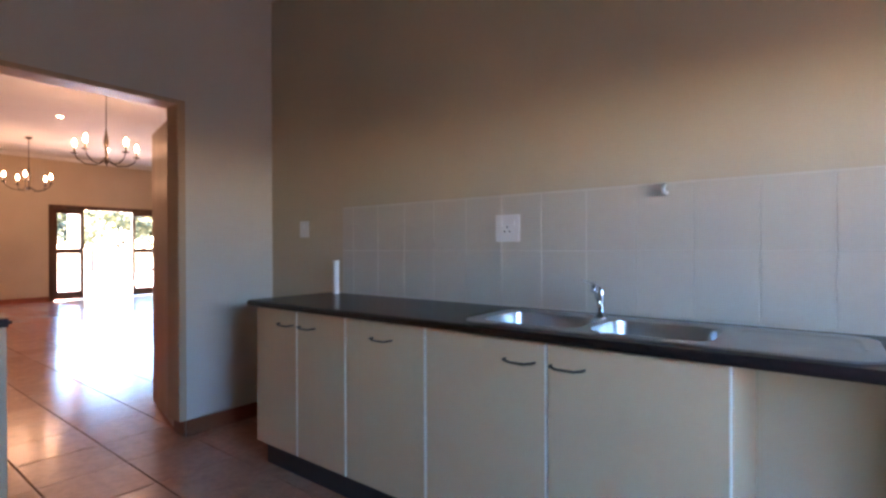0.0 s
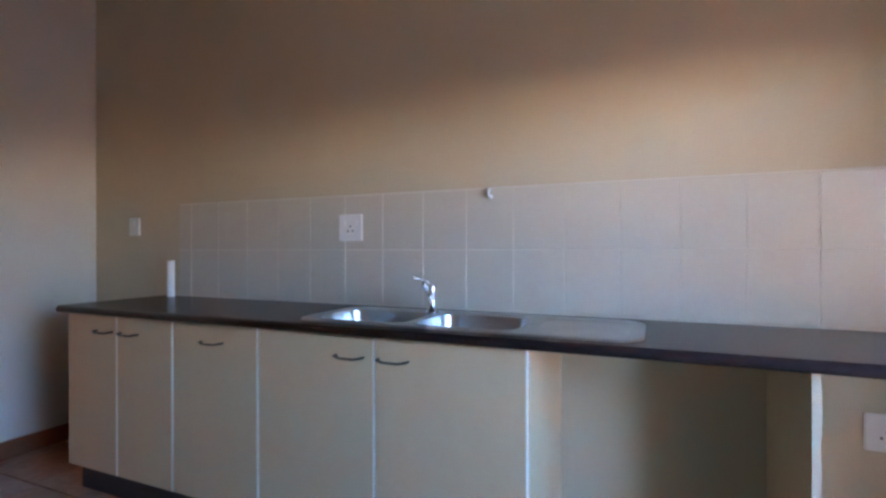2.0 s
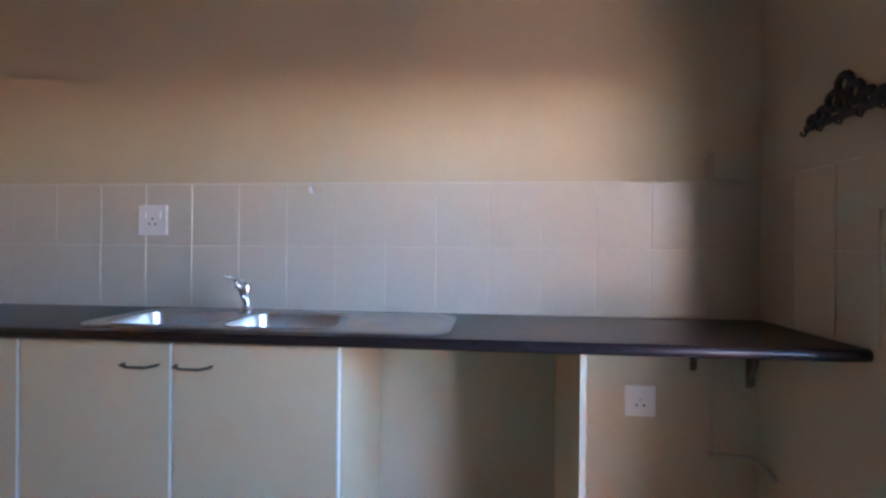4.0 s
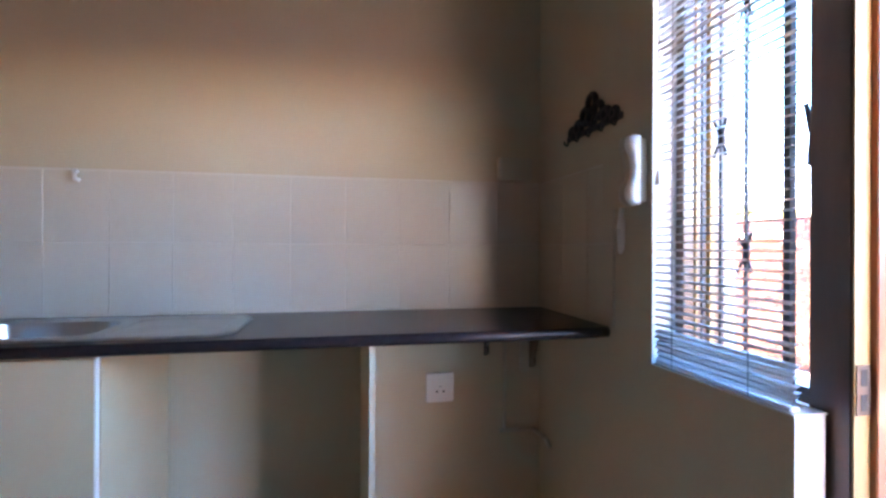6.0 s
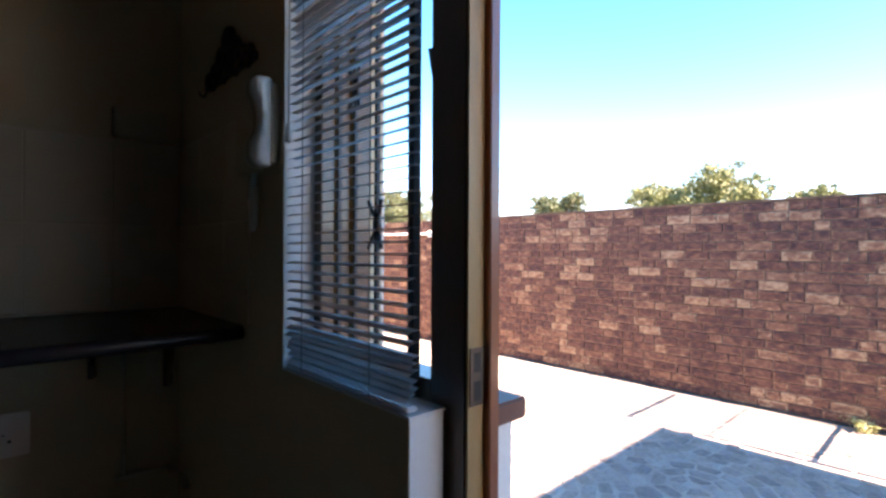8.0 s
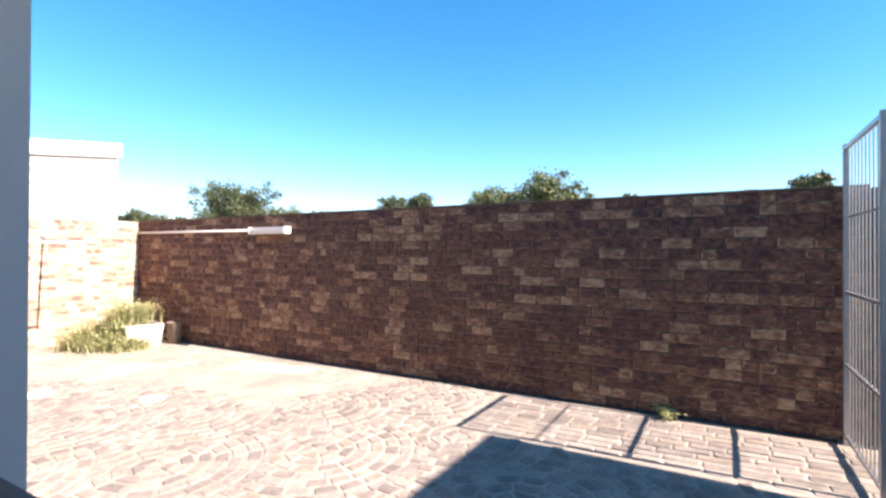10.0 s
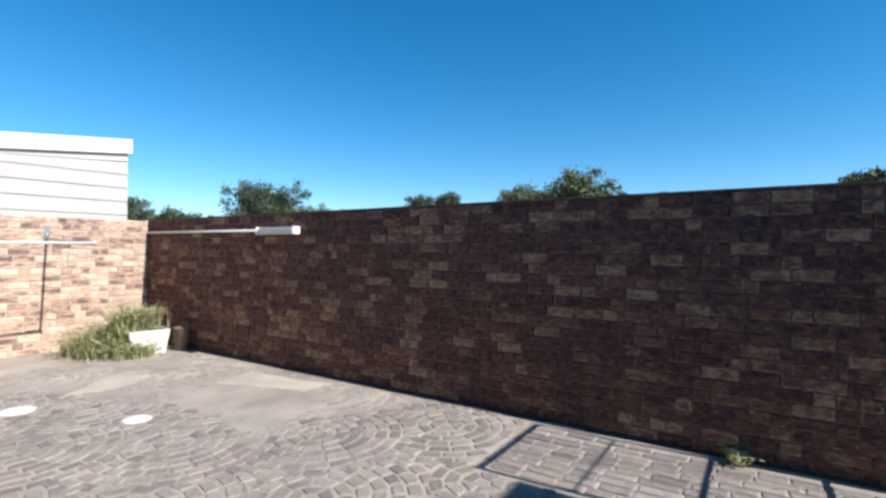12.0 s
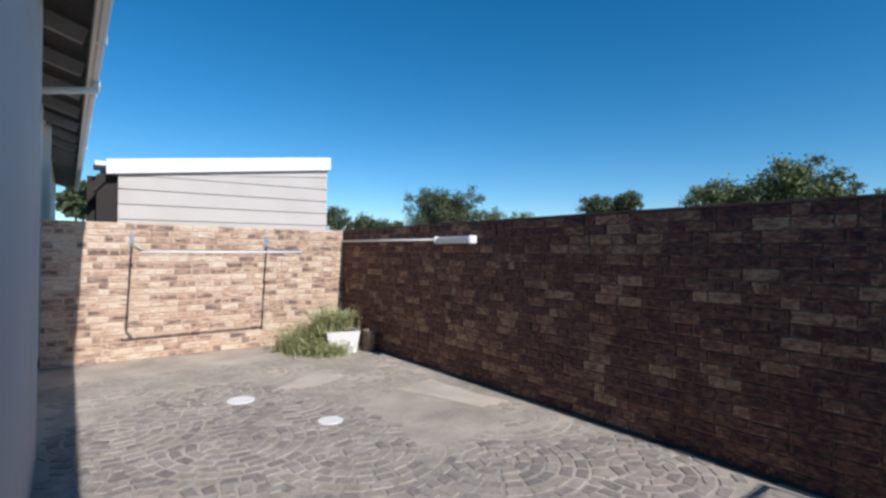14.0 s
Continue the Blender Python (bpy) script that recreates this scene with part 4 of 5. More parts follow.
# ---- bricks ----
def brick_mesh(name, length, height, mats, depth=0.010, chamfer=0.004, rim=0.009):
    """One brick face: long along x, standing in z, its front towards -y, with a worn rim of its own material."""
    l, h2, c = length / 2, height / 2, chamfer
    back = [(-l, 0, -h2), (l, 0, -h2), (l, 0, h2), (-l, 0, h2)]
    mid = [(x, -depth + c * 0.7, z) for x, _, z in back]
    front = [(x * (1 - c / l), -depth, z * (1 - c / h2)) for x, _, z in back]
    field = [(x * (1 - (c + rim) / l), -depth - 0.0004, z * (1 - (c + rim) / h2)) for x, _, z in back]
    faces = [(12, 13, 14, 15)]
    for k in range(4):
        j = (k + 1) % 4
        faces += [(k, j, 4 + j, 4 + k), (4 + k, 4 + j, 8 + j, 8 + k), (8 + k, 8 + j, 12 + j, 12 + k)]
    me = bpy.data.meshes.new(name)
    me.from_pydata(back + mid + front + field, [], faces)
    for mat in mats:
        me.materials.append(mat)
    for p in me.polygons[1:]:
        p.material_index = 1
    return me


def join_meshes(name, placed, mats):
    """Many placed copies of small meshes as one object."""
    verts, faces, slots = [], [], []
    for me, m in placed:
        base = len(verts)
        verts += [tuple(m @ v.co) for v in me.vertices]
        faces += [tuple(base + i for i in p.vertices) for p in me.polygons]
        slots += [p.material_index for p in me.polygons]
    out = bpy.data.meshes.new(name)
    out.from_pydata(verts, [], faces)
    for mat in mats:
        out.materials.append(mat)
    out.polygons.foreach_set("material_index", slots)
    return new(name, out)


def lay_bricks(owner, length, courses, course, start, turn, near, mat_one, mat_many, seed):
    """Courses of face bricks on a wall that starts at start and runs length metres; those within the stretch near are pieces of their own."""
    rng = random.Random(seed)
    sizes = {"stretcher": 0.222, "header": 0.106}
    one = {k: brick_mesh("brick", v, course - 0.011, mat_one) for k, v in sizes.items()}
    many, count = [], 0
    origin = pose(*start, 0, 0, turn)
    for c in range(courses):
        u = -rng.choice((0.0, 0.058, 0.116, 0.174))
        while u < length:
            kind = "header" if rng.random() < 0.42 else "stretcher"
            w = sizes[kind]
            u0, u1 = max(u, 0.0), min(u + w, length)
            if u1 - u0 > 0.03:
                m = origin @ pose((u0 + u1) / 2, rng.uniform(-0.003, 0.003), course * (c + 0.5) + rng.uniform(-0.002, 0.002), rng.uniform(-1, 1), rng.uniform(-0.5, 0.5), rng.uniform(-0.7, 0.7)) @ Matrix.Diagonal(((u1 - u0) / w, 1, 1, 1))
                if near[0] <= u0 and u1 <= near[1] and count < 300:
                    ob = new("brick", one[kind])
                    ob.matrix_world = m
                    ob.parent = owner
                    count += 1
                else:
                    many.append((one[kind], m))
            u += w + 0.010
    ob = join_meshes("bricks", many, mat_many)
    ob.parent = owner
    ob["kind"] = "stuff"


COURSE, ROWS_B = 0.0876, 21
top = GROUND + COURSE * ROWS_B
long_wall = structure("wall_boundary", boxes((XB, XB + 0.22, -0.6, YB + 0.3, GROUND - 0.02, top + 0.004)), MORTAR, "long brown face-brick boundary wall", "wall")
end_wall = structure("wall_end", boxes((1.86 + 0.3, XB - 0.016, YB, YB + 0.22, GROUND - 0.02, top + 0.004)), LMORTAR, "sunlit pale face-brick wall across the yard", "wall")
structure("wall_coping", boxes((XB - 0.02, XB + 0.24, -0.6, YB - 0.03, top + 0.006, top + 0.022), bevel=0.004), MORTAR, "thin mortar capping along the boundary wall", "coping")
structure("wall_beyond_gate", boxes((XB, XB + 0.22, -14, -0.61, GROUND - 0.02, top)), MORTAR, "boundary wall beyond the gate", "wall")

# dark strip laid over the wall's narrow shadow, its shade put into the colour
bm = bmesh.new()
foot_rng = random.Random(8)
y = -0.4
while y < YB - 0.05:
    step = foot_rng.uniform(0.25, 0.6)
    box(bm, XB - foot_rng.uniform(0.045, 0.075), XB - 0.0005, y, min(y + step - 0.001, YB - 0.03), GROUND - 0.004, GROUND + foot_rng.uniform(0.009, 0.016))
    y += step
structure("trim_foot_shade", bm, DARK_SOIL_SHADE, "dark strip standing in for the shade along the foot of the brick wall", "soil")

# ---- yard things ----
# unseen gate, rails placed so that their shadows draw lines across the paving
gate = thing("shadow_gate", (5.55, -0.45, GROUND), "unseen galvanised steel gate, added to cast rail shadows on the paving", "gate")
bm = bmesh.new()
for x in (5.165, 6.14):
    box(bm, x - 0.016, x + 0.016, -0.466, -0.434, GROUND, 1.86, bevel=0.002)
for z, r in ((-0.22, 0.012), (0.284, 0.010), (0.80, 0.010), (1.33, 0.005), (1.83, 0.013)):
    box(bm, 5.181, 6.124, -0.45 - r, -0.45 + r, z - r, z + r)
part("gate_frame", bm, ZINC, gate)
for k in range(9):
    x = 5.27 + 0.094 * k
    part("bar", rod(bmesh.new(), (x, -0.45, -0.206), (x, -0.45, 1.81), 0.005, n=8), ZINC, gate)

wlm = thing("wall_lamp", (XB - 0.06, 5.6, 1.34), "white outdoor fluorescent batten lamp on the brick wall", "wall lamp")
bm = bmesh.new()
box(bm, XB - 0.13, XB - 0.018, 5.17, 5.81, 1.31, 1.395, bevel=0.02)
part("diffuser", bm, PLASTIC, wlm)
part("end_cap", boxes((XB - 0.135, XB - 0.017, 5.14, 5.17, 1.305, 1.40), bevel=0.01), ROOF_SHEET, wlm)
part("end_cap", boxes((XB - 0.135, XB - 0.017, 5.81, 5.84, 1.305, 1.40), bevel=0.01), ROOF_SHEET, wlm)
single("conduit", rod(bmesh.new(), (XB - 0.032, 5.84, 1.362), (XB - 0.032, YB - 0.02, 1.375), 0.016, n=10), PLASTIC, "thin white conduit along the brick wall", "conduit", smooth=True)

# fold-out clothes airer on the end wall
ar = thing("clothes_airer", (4.0, YB, 1.3), "fold-out clothes airer with a white front rail on the brick wall", "clothes airer")
AY = YB - 1.43
for x in (3.10, 4.88):
    part("arm", tube(bmesh.new(), [(x, YB - 0.018, 1.33), (x, YB - 0.03, 1.25), (x, AY + 0.12, 1.17), (x + (0.08 if x < 4 else 0), AY, 1.165)], 0.015, 8), ZINC, ar, "", True)
    part("wall_plate", boxes((x - 0.03, x + 0.03, YB - 0.022, YB - 0.012, 1.22, 1.42), bevel=0.003), ZINC, ar)
part("front_rail", rod(bmesh.new(), (3.05, AY, 1.165), (4.90, AY, 1.185), 0.014, n=10), PLASTIC, ar, "white front rail", True)

for x, y, r in ((3.797, 5.93, 0.130), (4.27, 4.88, 0.107)):
    dc = thing("drain_cover", (x, y, GROUND), "round white-painted drain cover set in the paving", "drain cover", "drain covers")
    part("lid", lathe(bmesh.new(), (x, y, GROUND), [(r, 0), (r, 0.014), (r - 0.01, 0.018)], 28), PLASTIC, dc)
    part("collar", lathe(bmesh.new(), (x, y, GROUND), [(r + 0.03, 0), (r + 0.03, 0.006), (r + 0.002, 0.008)], 28), CONCRETE, dc)

pb = thing("planter_box", (5.68, 7.7, GROUND), "chipped white plastic planter box beside the wall", "planter")
bm = bmesh.new()
z0, z1 = GROUND, GROUND + 0.32
outer = [(5.44, 7.52, z0), (5.83, 7.42, z0), (5.93, 7.88, z0), (5.53, 7.98, z0), (5.40, 7.49, z1), (5.87, 7.38, z1), (5.97, 7.9, z1), (5.49, 8.02, z1)]
inner = [(5.685 + (x - 5.685) * 0.9, 7.7 + (y - 7.7) * 0.9, max(z, z0 + 0.02)) for x, y, z in outer]
vo, vi = [bm.verts.new(q) for q in outer], [bm.verts.new(q) for q in inner]
bm.faces.new((vo[3], vo[2], vo[1], vo[0]))
bm.faces.new((vi[0], vi[1], vi[2], vi[3]))
for k in range(4):
    j = (k + 1) % 4
    bm.faces.new((vo[k], vo[j], vo[4 + j], vo[4 + k]))
    bm.faces.new((vi[j], vi[k], vi[4 + k], vi[4 + j]))
    bm.faces.new((vo[4 + k], vo[4 + j], vi[4 + j], vi[4 + k]))
part("tub", bm, PLASTIC, pb)
bm = prism(((5.46, 7.55, z1 - 0.06), (5.81, 7.46, z1 - 0.06), (5.90, 7.86, z1 - 0.06), (5.55, 7.94, z1 - 0.06)), (0, 0, 0.02))
part("soil", bm, DARK_SOIL_SHADE, pb)
cn = thing("bucket", (6.05, 7.42, GROUND), "small weathered brown tin bucket by the wall", "bucket")
part("body", lathe(bmesh.new(), (6.05, 7.42, GROUND), [(0.085, 0), (0.105, 0.3), (0.112, 0.305), (0.112, 0.315), (0.1, 0.315), (0.08, 0.02)], 18), RUST_TIN, cn, "", True)


def tuft(name, label, spots, count, reach, seed):
    """Loose blades that bend outwards from each spot."""
    rng = random.Random(seed)
    verts, faces = [], []
    for k in range(count):
        x, y, z, h = rng.choice(spots)
        x, y = x + rng.gauss(0, reach), y + rng.gauss(0, reach * 0.7)
        a, lean, hh, w = rng.uniform(0, 6.283), rng.uniform(0.25, 1.15), h * rng.uniform(0.5, 1.1), rng.uniform(0.004, 0.009)
        d, s = Vector((math.cos(a), math.sin(a), 0)), Vector((-math.sin(a), math.cos(a), 0)) * w
        base = len(verts)
        for t in (0, 0.4, 0.75, 1.0):
            p = Vector((x, y, z)) + d * (lean * hh * t * t) + Vector((0, 0, hh * t * (1 - 0.25 * lean * t)))
            wd = 1 - 0.85 * t
            verts += [tuple(p - s * wd), tuple(p + s * wd)]
        faces += [(base + 2 * i, base + 2 * i + 1, base + 2 * i + 3, base + 2 * i + 2) for i in range(3)]
        if rng.random() < 0.7:
            for q in range(5):
                t = rng.uniform(0.35, 0.95)
                p = Vector((x, y, z)) + d * (lean * hh * t * t) + Vector((0, 0, hh * t * (1 - 0.25 * lean * t)))
                o = Vector((rng.uniform(-1, 1), rng.uniform(-1, 1), rng.uniform(0, 0.6))) * 0.05
                n2 = o.cross(Vector((0, 0, 1))) * 0.22
                b2 = len(verts)
                verts += [tuple(p), tuple(p + o * 0.5 + n2), tuple(p + o), tuple(p + o * 0.5 - n2)]
                faces.append((b2, b2 + 1, b2 + 2, b2 + 3))
    me = bpy.data.meshes.new(name)
    me.from_pydata(verts, [], faces)
    me.materials.append(BLADES)
    return tagged(new(name, me), label, "plant", "", "stuff")


tuft("weed_clump", "overgrown straggly green and straw-coloured weeds round the planter", [(5.35, 8.05, GROUND, 0.42), (5.55, 7.95, GROUND, 0.5), (5.5, 7.72, GROUND + 0.30, 0.45), (5.15, 8.15, GROUND, 0.32), (5.30, 7.9, GROUND, 0.5), (5.62, 7.75, GROUND + 0.30, 0.38), (5.2, 7.85, GROUND, 0.4), (5.28, 7.65, GROUND, 0.3), (5.43, 7.42, GROUND, 0.24)], 2300, 0.125, 3)
tuft("weed", "small green weed at the foot of the wall", [(6.10, 0.75, GROUND, 0.12), (6.08, 0.70, GROUND, 0.08)], 60, 0.03, 5)

# neighbour's carport over the end wall
cp = thing("carport", (4.4, 9.4, GROUND), "white boarded carport with a thick white roof edge beyond the wall", "carport")
SL0, SL1 = 2.22, 2.62                  # underside of the roof edge at either end
x0c, x1c, yc = 2.96, 6.02, 8.95
n_b = 7
for k in range(n_b):
    za, zb = 1.2 + 0.21 * k, 1.2 + 0.21 * (k + 1)
    tilt = 0.01
    bm = bmesh.new()
    row = []
    for x in (x0c, x1c):
        roofz = SL0 + (SL1 - SL0) * (x - 2.84) / (6.05 - 2.84)
        slope = tilt
        lo, hi = min(za + slope * (x - x0c), roofz), min(zb + slope * (x - x0c) - 0.012, roofz)
        row.append((x, lo, hi))
    row = [(x, lo, max(hi, lo + 0.002)) for x, lo, hi in row]
    if row[1][2] - row[1][1] > 0.02:
        bm.free()
        bm = prism(((row[0][0], yc, row[0][1]), (row[1][0], yc, row[1][1]), (row[1][0], yc + 0.012, row[1][2]), (row[0][0], yc + 0.012, row[0][2])), (0, 0.018, 0))
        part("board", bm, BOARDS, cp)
    else:
        bm.free()
bm = prism(((x0c, yc + 0.031, GROUND), (x1c, yc + 0.031, GROUND), (x1c, yc + 0.031, SL1 + 0.02), (x0c, yc + 0.031, SL0 + 0.02)), (0, 0.03, 0))
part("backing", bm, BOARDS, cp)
bm = bmesh.new()
vs = [bm.verts.new(p) for p in ((2.82, yc - 0.05, SL0), (6.06, yc - 0.05, SL1), (6.06, yc - 0.05, SL1 + 0.22), (2.82, yc - 0.05, SL0 + 0.2))]
bm.faces.new(vs)
ext = bmesh.ops.extrude_face_region(bm, geom=bm.faces[:])["geom"]
bmesh.ops.translate(bm, verts=[g for g in ext if isinstance(g, bmesh.types.BMVert)], vec=(0, 5.0, 0.1))
part("roof", bm, ROOF_SHEET, cp, "thick white roof edge")
part("barge_cap", boxes((2.69, 2.815, yc - 0.06, yc + 0.5, SL0 + 0.10, SL0 + 0.165), bevel=0.008), ROOF_SHEET, cp, "white cap on the slanting brace")
part("post", boxes((2.72, 2.965, yc + 0.1, yc + 0.3, GROUND, SL0)), SHADE_DARK_TIMBER, cp, "timber post, coloured near black as if in shade")
bm = bmesh.new()
box(bm, 2.42, 2.84, yc + 0.05, yc + 0.1, -0.05, 0.05)
bmesh.ops.transform(bm, matrix=Matrix.Translation((2.84, 0, SL0 + 0.02)) @ Matrix.Rotation(radians(-52), 4, "Y") @ Matrix.Translation((-2.84, 0, 0)), verts=bm.verts)
part("brace", bm, SHADE_DARK_TIMBER, cp, "slanting brace, coloured near black as if in shade")
# panel added as the dark of the shaded space under the carport roof
part("shade_panel", boxes((2.62, 2.99, yc + 0.35, yc + 0.4, 1.0, SL0)), SHADE_DARK_TIMBER, cp, "near-black panel standing in for the shade under the roof")


# ---- trees ----
def tree(name, x, y, crown, mat, label, seed, count=2600, leaf=0.45):
    """Trunk, limbs and a crown of many leaf clumps; crown is a list of lobes: dx, dy, z, rx, rz."""
    rng = random.Random(seed)
    tr = thing(name, (x, y, GROUND - 0.03), label, "tree", "trees beyond the wall")
    bm = bmesh.new()
    zc = sum(l[2] for l in crown) / len(crown)
    r0 = 0.045 * zc
    rod(bm, (x, y, GROUND - 0.03), (x + 0.1, y, zc * 0.45), r0, r0 * 0.65, 9)
    for dx, dy, z, rx, rz in crown:
        tube(bm, [(x + 0.1, y, zc * 0.43), (x + dx * 0.5, y + dy * 0.5, zc * 0.62), (x + dx, y + dy, z)], r0 * 0.35, 6)
    part("trunk", bm, BARK, tr, "", True)
    verts, faces = [], []
    total = sum(l[3] ** 2 for l in crown)
    for dx, dy, z, rx, rz in crown:
        centres = []
        for _ in range(55):
            v = Vector((rng.gauss(0, 1), rng.gauss(0, 1), rng.gauss(0, 1))).normalized() * rng.uniform(0.2, 0.92)
            centres.append(Vector((x + dx + v.x * rx * 1.22, y + dy + v.y * rx * 1.22, z + v.z * rz * 1.12)))
        for _ in range(int(2.6 * count * rx ** 2 / total)):
            c = rng.choice(centres)
            g = Vector((rng.gauss(0, 1), rng.gauss(0, 1), rng.gauss(0, 0.8))) * rx * 0.12
            p = c + g
            u = Vector((rng.gauss(0, 1), rng.gauss(0, 1), rng.gauss(0, 1))).normalized()
            w = u.cross(Vector((rng.gauss(0, 1), rng.gauss(0, 1), rng.gauss(0, 1)))).normalized()
            s = leaf * rng.uniform(0.5, 1.2)
            b = len(verts)
            verts += [tuple(p - u * s * 0.5), tuple(p + w * s * 0.28), tuple(p + u * s * 0.5), tuple(p - w * s * 0.28)]
            faces.append((b, b + 1, b + 2, b + 3))
    me = bpy.data.meshes.new("crown")
    me.from_pydata([tuple(Vector(v) - Vector((x, y, GROUND - 0.03))) for v in verts], [], faces)
    me.materials.append(mat)
    ob = new("crown", me)
    ob.parent = tr
    return tr


tree("tree", 45, 16.0, [(0, 3.6, 5.8, 2.5, 1.7), (0.5, -1.6, 6.25, 2.9, 2.6), (0, -4.3, 5.6, 1.5, 1.6), (0, 1.4, 4.8, 2.4, 1.5)], LEAVES, "broad leafy green tree far beyond the wall", 11, 9000, 0.27)
tree("tree", 45, 30.0, [(0, -1.9, 6.4, 1.6, 0.8), (0, 1.4, 6.35, 1.6, 0.85), (0, 0, 5.5, 2.6, 0.9)], LEAVES_DARK, "small dark flat-topped tree far beyond the wall", 12, 3800, 0.26)
tree("tree", 48.8, 61.8, [(-1.9, 1.6, 8.5, 3.5, 3.0), (1.9, -1.6, 8.4, 3.5, 3.0), (0, 0, 6.4, 5.2, 2.3)], LEAVES_DARK, "round dark green tree far beyond the wall", 13, 9000, 0.34)
tree("tree", 56.1, 55.5, [(-1.6, 1.4, 6.4, 2.2, 1.8), (1.9, -1.6, 6.0, 2.3, 1.6)], LEAVES, "thin pale green tree far beyond the wall", 14, 2600, 0.27)
tree("tree", 38.1, 70.9, [(-3, 2.4, 6.0, 3.0, 2.0), (1.6, -1.4, 5.2, 3.0, 1.6), (4.6, -4.0, 4.6, 2.4, 1.3)], LEAVES_DARK, "dark green tree behind the carport", 15, 6000, 0.34)
tree("tree", 45, 8.0, [(0, -0.7, 5.1, 1.2, 0.8), (0, 0.8, 5.0, 1.0, 0.7)], LEAVES, "low green treetop just above the wall", 16, 2500, 0.25)
tree("tree", 45, -2.8, [(0, -2.2, 5.6, 1.5, 1.1), (0, 1.4, 5.0, 1.5, 0.8)], LEAVES_DARK, "dark green treetop above the wall", 17, 3500, 0.27)
tree("tree", 3.0, 40, [(0.3, 0, 4.8, 0.8, 0.8), (-0.3, 0, 4.1, 1.0, 0.9), (0.7, 0, 3.8, 0.8, 0.7)], LEAVES_DARK, "dark green tree between the houses", 18, 5000, 0.27)
tree("tree", -33, 10, [(0, -4, 2.6, 2.6, 1.4), (0, 0, 2.8, 2.8, 1.5), (0, 4, 2.6, 2.6, 1.4), (0, 8, 2.6, 2.6, 1.4)], LEAVES_DARK, "green garden shrubbery beyond the patio", 19, 7000, 0.3)

# ---- pieces: wall tiles, floor tiles, cobbles, bricks ----
wall_n = bpy.data.objects["wall_north"]
wall_e = bpy.data.objects["wall_east"]
TW, TH, TG = 0.2135, 0.2645, 0.0035
Z0 = 0.911


def tile_mesh(w, hgt, d, mat, c=0.0015):
    bm = bmesh.new()
    box(bm, -w / 2, w / 2, -d, 0, -hgt / 2, hgt / 2)
    bmesh.ops.bevel(bm, geom=[e for e in bm.edges if all(abs(v.co.y + d) < 1e-6 for v in e.verts)], offset=c, segments=1, affect="EDGES")
    me = bpy.data.meshes.new("tile")
    bm.to_mesh(me)
    bm.free()
    me.materials.append(mat)
    return me


full = tile_mesh(TW - TG, TH - TG, 0.007, TILE_WALL)
for k in range(-10, 8):
    xa, xb = -0.108 + TW * (k - 0.0), -0.108 + TW * (k + 1)
    xa, xb = max(xa, -2.13), min(xb, XE - 0.008)
    if xb - xa < 0.02:
        continue
    for r in range(2):
        ob = new("tile", full if abs(xb - xa - TW) < 1e-6 else tile_mesh(xb - xa - TG, TH - TG, 0.007, TILE_WALL))
        ob.location = ((xa + xb) / 2, YN, Z0 + TH * (r + 0.5))
        ob.rotation_euler = (radians(random.uniform(-0.12, 0.12)), 0, radians(random.uniform(-0.12, 0.12)))
        ob.parent = wall_n
for k in range(3):
    ya, yb = YN - 0.008 - TW * k, max(YN - 0.008 - TW * (k + 1), 1.395)
    for r in range(2):
        ob = new("tile", tile_mesh(ya - yb - TG, TH - TG, 0.006, TILE_SHADE))
        ob.matrix_world = pose(XE, (ya + yb) / 2, Z0 + TH * (r + 0.5), 0, 0, -90)
        ob.parent = wall_e
structure("trim_tiles", boxes((-2.13, XE - 0.008, YN - 0.0045, YN, Z0, Z0 + 2 * TH + 0.005), (XE - 0.0035, XE, 1.395, YN - 0.008, Z0, Z0 + 2 * TH + 0.003)), GROUT_WALL, "pale grout and edge line of the splashback", "grout")

FT = 0.40
floor_ob = bpy.data.objects["floor"]
bm = bmesh.new()
box(bm, -FT / 2 + 0.003, FT / 2 - 0.003, -FT / 2 + 0.003, FT / 2 - 0.003, -0.012, 0.0)
bmesh.ops.bevel(bm, geom=[e for e in bm.edges if all(v.co.z > -0.001 for v in e.verts)], offset=0.002, segments=1, affect="EDGES")
ft_one = bpy.data.meshes.new("tile")
bm.to_mesh(ft_one)
bm.free()
ft_one.materials.append(TERRA_ONE)
many = []
count = 0
for i in range(int((XE + 0.02 - LX) / FT) + 1):
    for j in range(int((LY1 - LY0) / FT) + 1):
        x, y = LX + FT * (i + 0.5), LY0 + FT * (j + 0.5)
        if x - FT / 2 > XW and (y > YN + FT / 2 or y < YS - FT / 2) or x > XE + 0.15:
            continue
        m = pose(x, y, random.uniform(-0.0006, 0.0006), random.uniform(-0.05, 0.05), random.uniform(-0.05, 0.05), 0)
        if -7.5 < x < -1.0 and -0.6 < y < 4.2 and count < 300:
            ob = new("tile", ft_one)
            ob.matrix_world = m
            ob.parent = floor_ob
            count += 1
        else:
            many.append((ft_one, m))
ob = join_meshes("tiles", many, [TERRA_MANY])
ob.parent = floor_ob
ob["kind"] = "stuff"


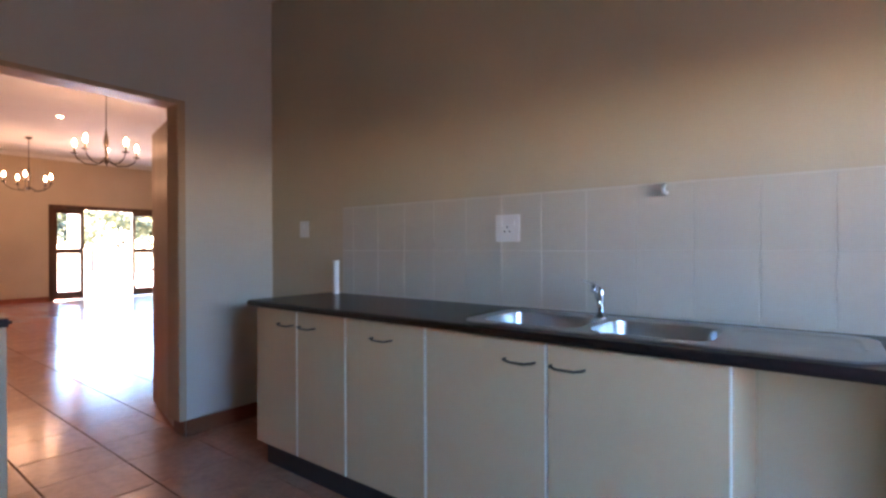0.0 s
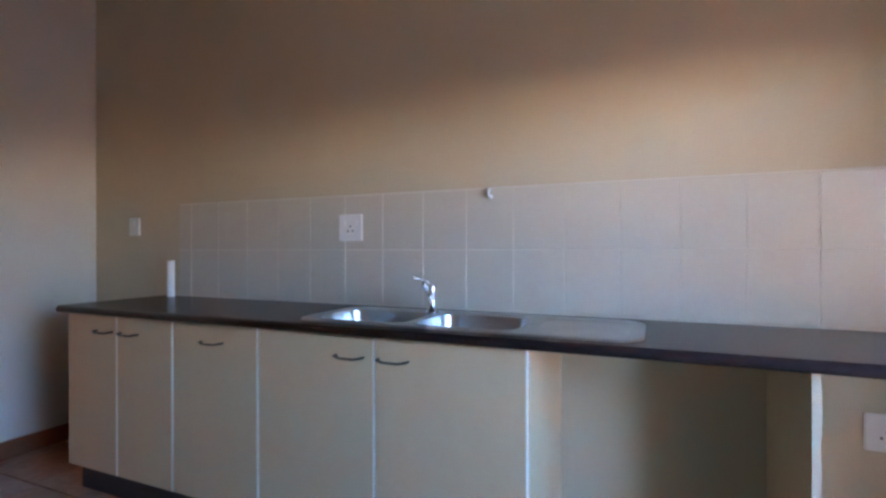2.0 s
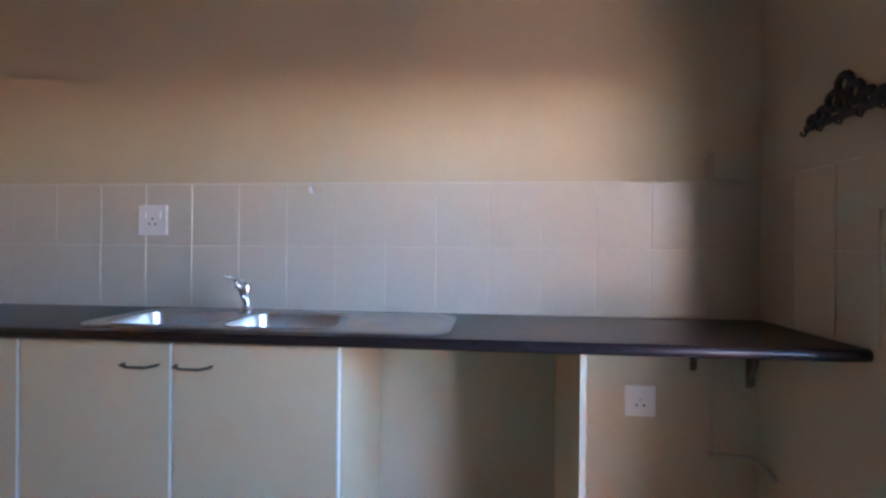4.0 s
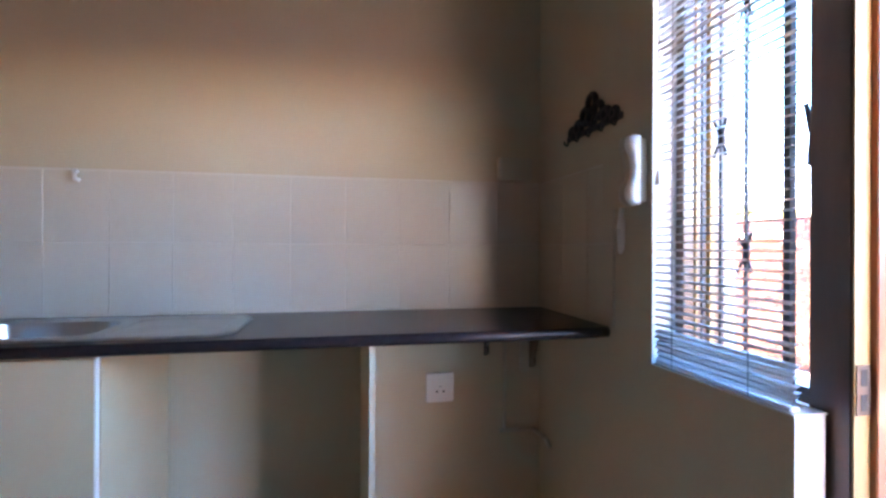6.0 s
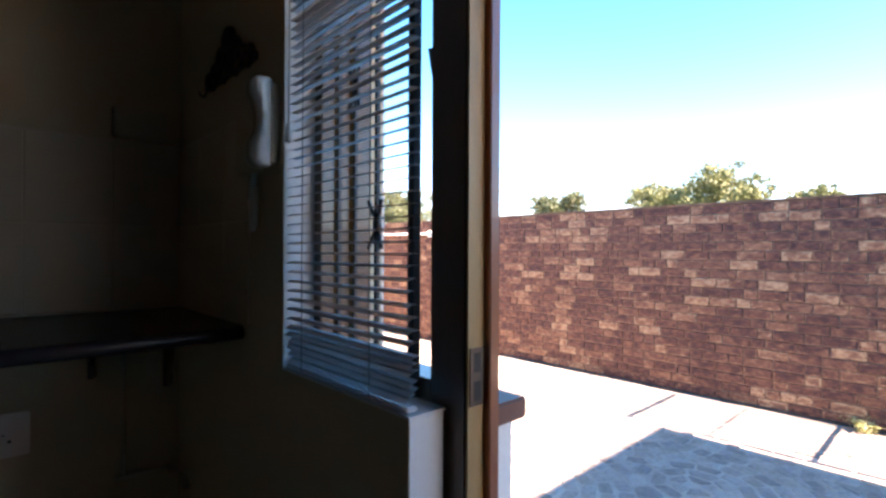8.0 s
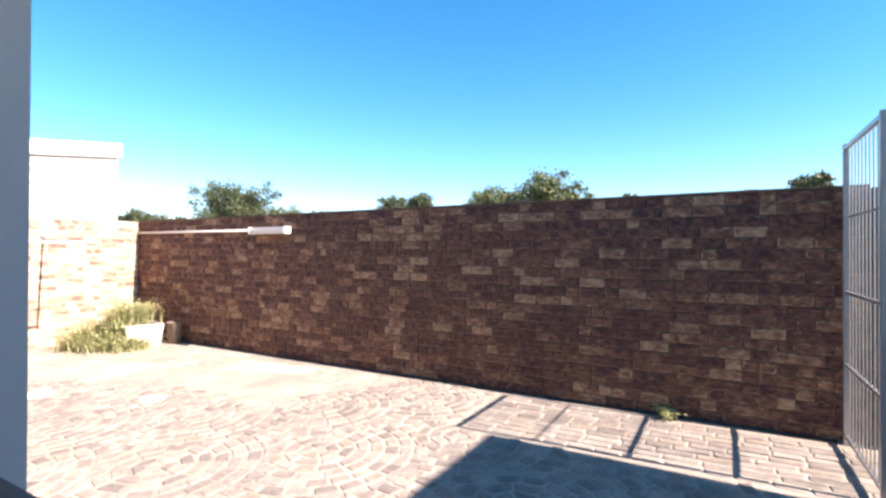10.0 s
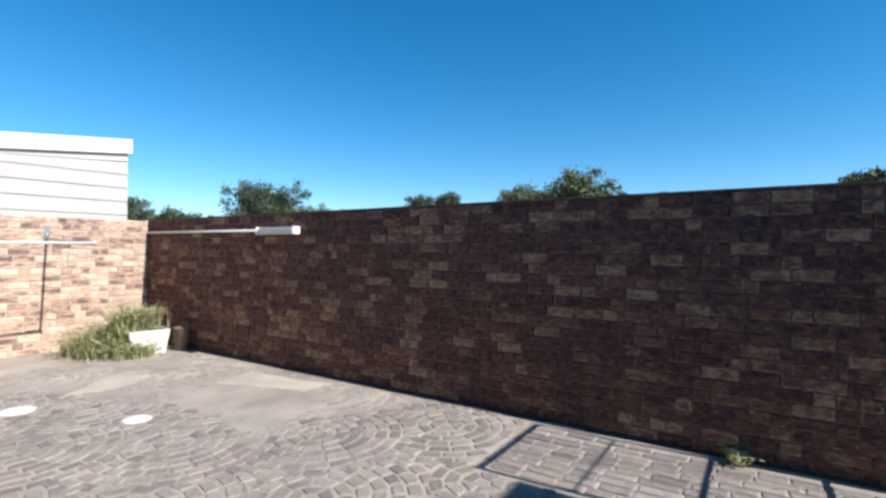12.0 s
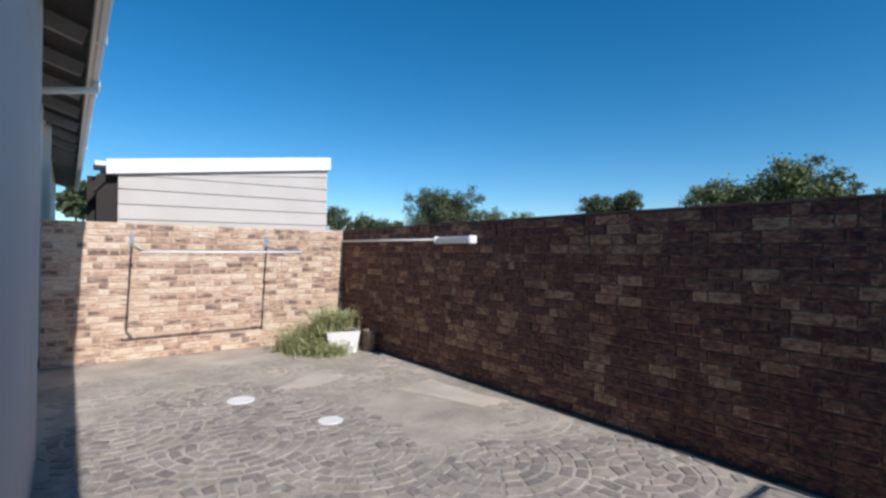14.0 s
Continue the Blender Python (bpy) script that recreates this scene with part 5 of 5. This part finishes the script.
def stone(corners, z, hgt, rng):
    """A worn cobble: cut corners, domed top; corners in plan."""
    ring = []
    n = len(corners)
    for k in range(n):
        p, q, r = Vector(corners[k - 1]), Vector(corners[k]), Vector(corners[(k + 1) % n])
        ring += [q + (p - q) * rng.uniform(0.05, 0.14), q + (r - q) * rng.uniform(0.05, 0.14)]
    c = sum(ring, Vector((0, 0))) / len(ring)
    verts = [(v.x, v.y, z) for v in ring]
    verts += [(c.x + (v.x - c.x) * 0.9, c.y + (v.y - c.y) * 0.9, z + hgt * rng.uniform(0.85, 1.1)) for v in ring]
    m = len(ring)
    faces = [tuple(range(m, 2 * m))] + [(k, (k + 1) % m, m + (k + 1) % m, m + k) for k in range(m)]
    return verts, faces


rng = random.Random(21)
R = 0.72
stones, worn = [], []
patch = lambda x, y: (x > 4.45 + 0.25 * math.sin(y * 1.7) and 3.45 + 0.2 * math.sin(x * 4) + 0.5 * max(0, 5.2 - x) < y) or y > 6.3 + 0.4 * math.sin(x * 2.1)
for j in range(-4, 14):
    for i in range(0, 5):
        cx, cy = 1.3 + 2 * R * i + (R if j % 2 else 0), -1.6 + R * j
        later = [(cx - R, cy + R), (cx + R, cy + R), (cx, cy + 2 * R)]
        rr = 0.05
        while rr < R - 0.02:
            w = 0.1
            n = max(5, int(2 * math.pi * (rr + w / 2) / rng.uniform(0.13, 0.17)))
            off = rng.uniform(0, 6.283)
            for k in range(n):
                a0, a1 = off + 2 * math.pi * k / n, off + 2 * math.pi * (k + 1) / n
                am, rm = (a0 + a1) / 2, rr + w / 2
                px, py = cx + rm * math.cos(am), cy + rm * math.sin(am)
                if not (XO + 0.1 < px < XB - 0.08 and -2.2 < py < 7.6) or (px > 5.02 and py < 2.22) or (px < 2.3 and (py > 1.9 or py < 0.8)):
                    continue
                if any((px - lx) ** 2 + (py - ly) ** 2 < (R - 0.01) ** 2 for lx, ly in later):
                    continue
                if patch(px, py) and (rng.random() < 0.25 or ((px - 5.0) / 0.75) ** 2 + ((py - 4.6) / 0.75) ** 2 < 1):
                    continue
                g = 0.021
                pts = [(cx + r_ * math.cos(a_) + rng.uniform(-0.006, 0.006), cy + r_ * math.sin(a_) + rng.uniform(-0.006, 0.006)) for r_, a_ in ((rr + g / 2, a0 + g / 2 / rm), (rr + w - g / 2, a0 + g / 2 / rm), (rr + w - g / 2, a1 - g / 2 / rm), (rr + g / 2, a1 - g / 2 / rm))]
                (worn if patch(px, py) else stones).append((px, py, pts))
            rr += w
# slab strip along the wall
for a, b in ((2.16, -1.6),):
    x = 5.10
    row = 0
    while x < 6.02:
        y = b - rng.uniform(0, 0.15)
        while y < a - 0.05:
            ln = rng.uniform(0.16, 0.26)
            y0, y1 = max(y, b), min(y + ln, a)
            if y1 - y0 > 0.04:
                jt = lambda: rng.uniform(-0.007, 0.007)
                stones.append((x + 0.05, (y0 + y1) / 2, [(x + 0.004 + jt(), y0 + jt()), (x + 0.098 + jt(), y0 + jt()), (x + 0.098 + jt(), y1 - 0.008 + jt()), (x + 0.004 + jt(), y1 - 0.008 + jt())]))
            y += ln
        x += 0.104
        row += 1
verts, faces, count = [], [], 0
for px, py, pts in stones:
    v, f = stone(pts, GROUND, 0.007, rng)
    if 3.2 < px < 5.0 and 1.9 < py < 3.9 and count < 300:
        me = bpy.data.meshes.new("cobble")
        me.from_pydata(v, [], f)
        me.materials.append(STONE_ONE)
        ob = new("cobble", me)
        ob.parent = yard
        count += 1
    else:
        b = len(verts)
        verts += v
        faces += [tuple(b + i for i in q) for q in f]
me = bpy.data.meshes.new("cobbles")
me.from_pydata(verts, [], faces)
me.materials.append(STONE_MANY)
ob = new("cobbles", me)
ob.parent = yard
ob["kind"] = "stuff"

verts, faces = [], []
for px, py, pts in worn:
    v, f = stone(pts, GROUND, 0.003, rng)
    b = len(verts)
    verts += v
    faces += [tuple(b + i for i in q) for q in f]
me = bpy.data.meshes.new("worn_cobbles")
me.from_pydata(verts, [], faces)
me.materials.append(WORN_MANY)
ob = new("worn_cobbles", me)
ob.parent = yard
ob["kind"] = "stuff"

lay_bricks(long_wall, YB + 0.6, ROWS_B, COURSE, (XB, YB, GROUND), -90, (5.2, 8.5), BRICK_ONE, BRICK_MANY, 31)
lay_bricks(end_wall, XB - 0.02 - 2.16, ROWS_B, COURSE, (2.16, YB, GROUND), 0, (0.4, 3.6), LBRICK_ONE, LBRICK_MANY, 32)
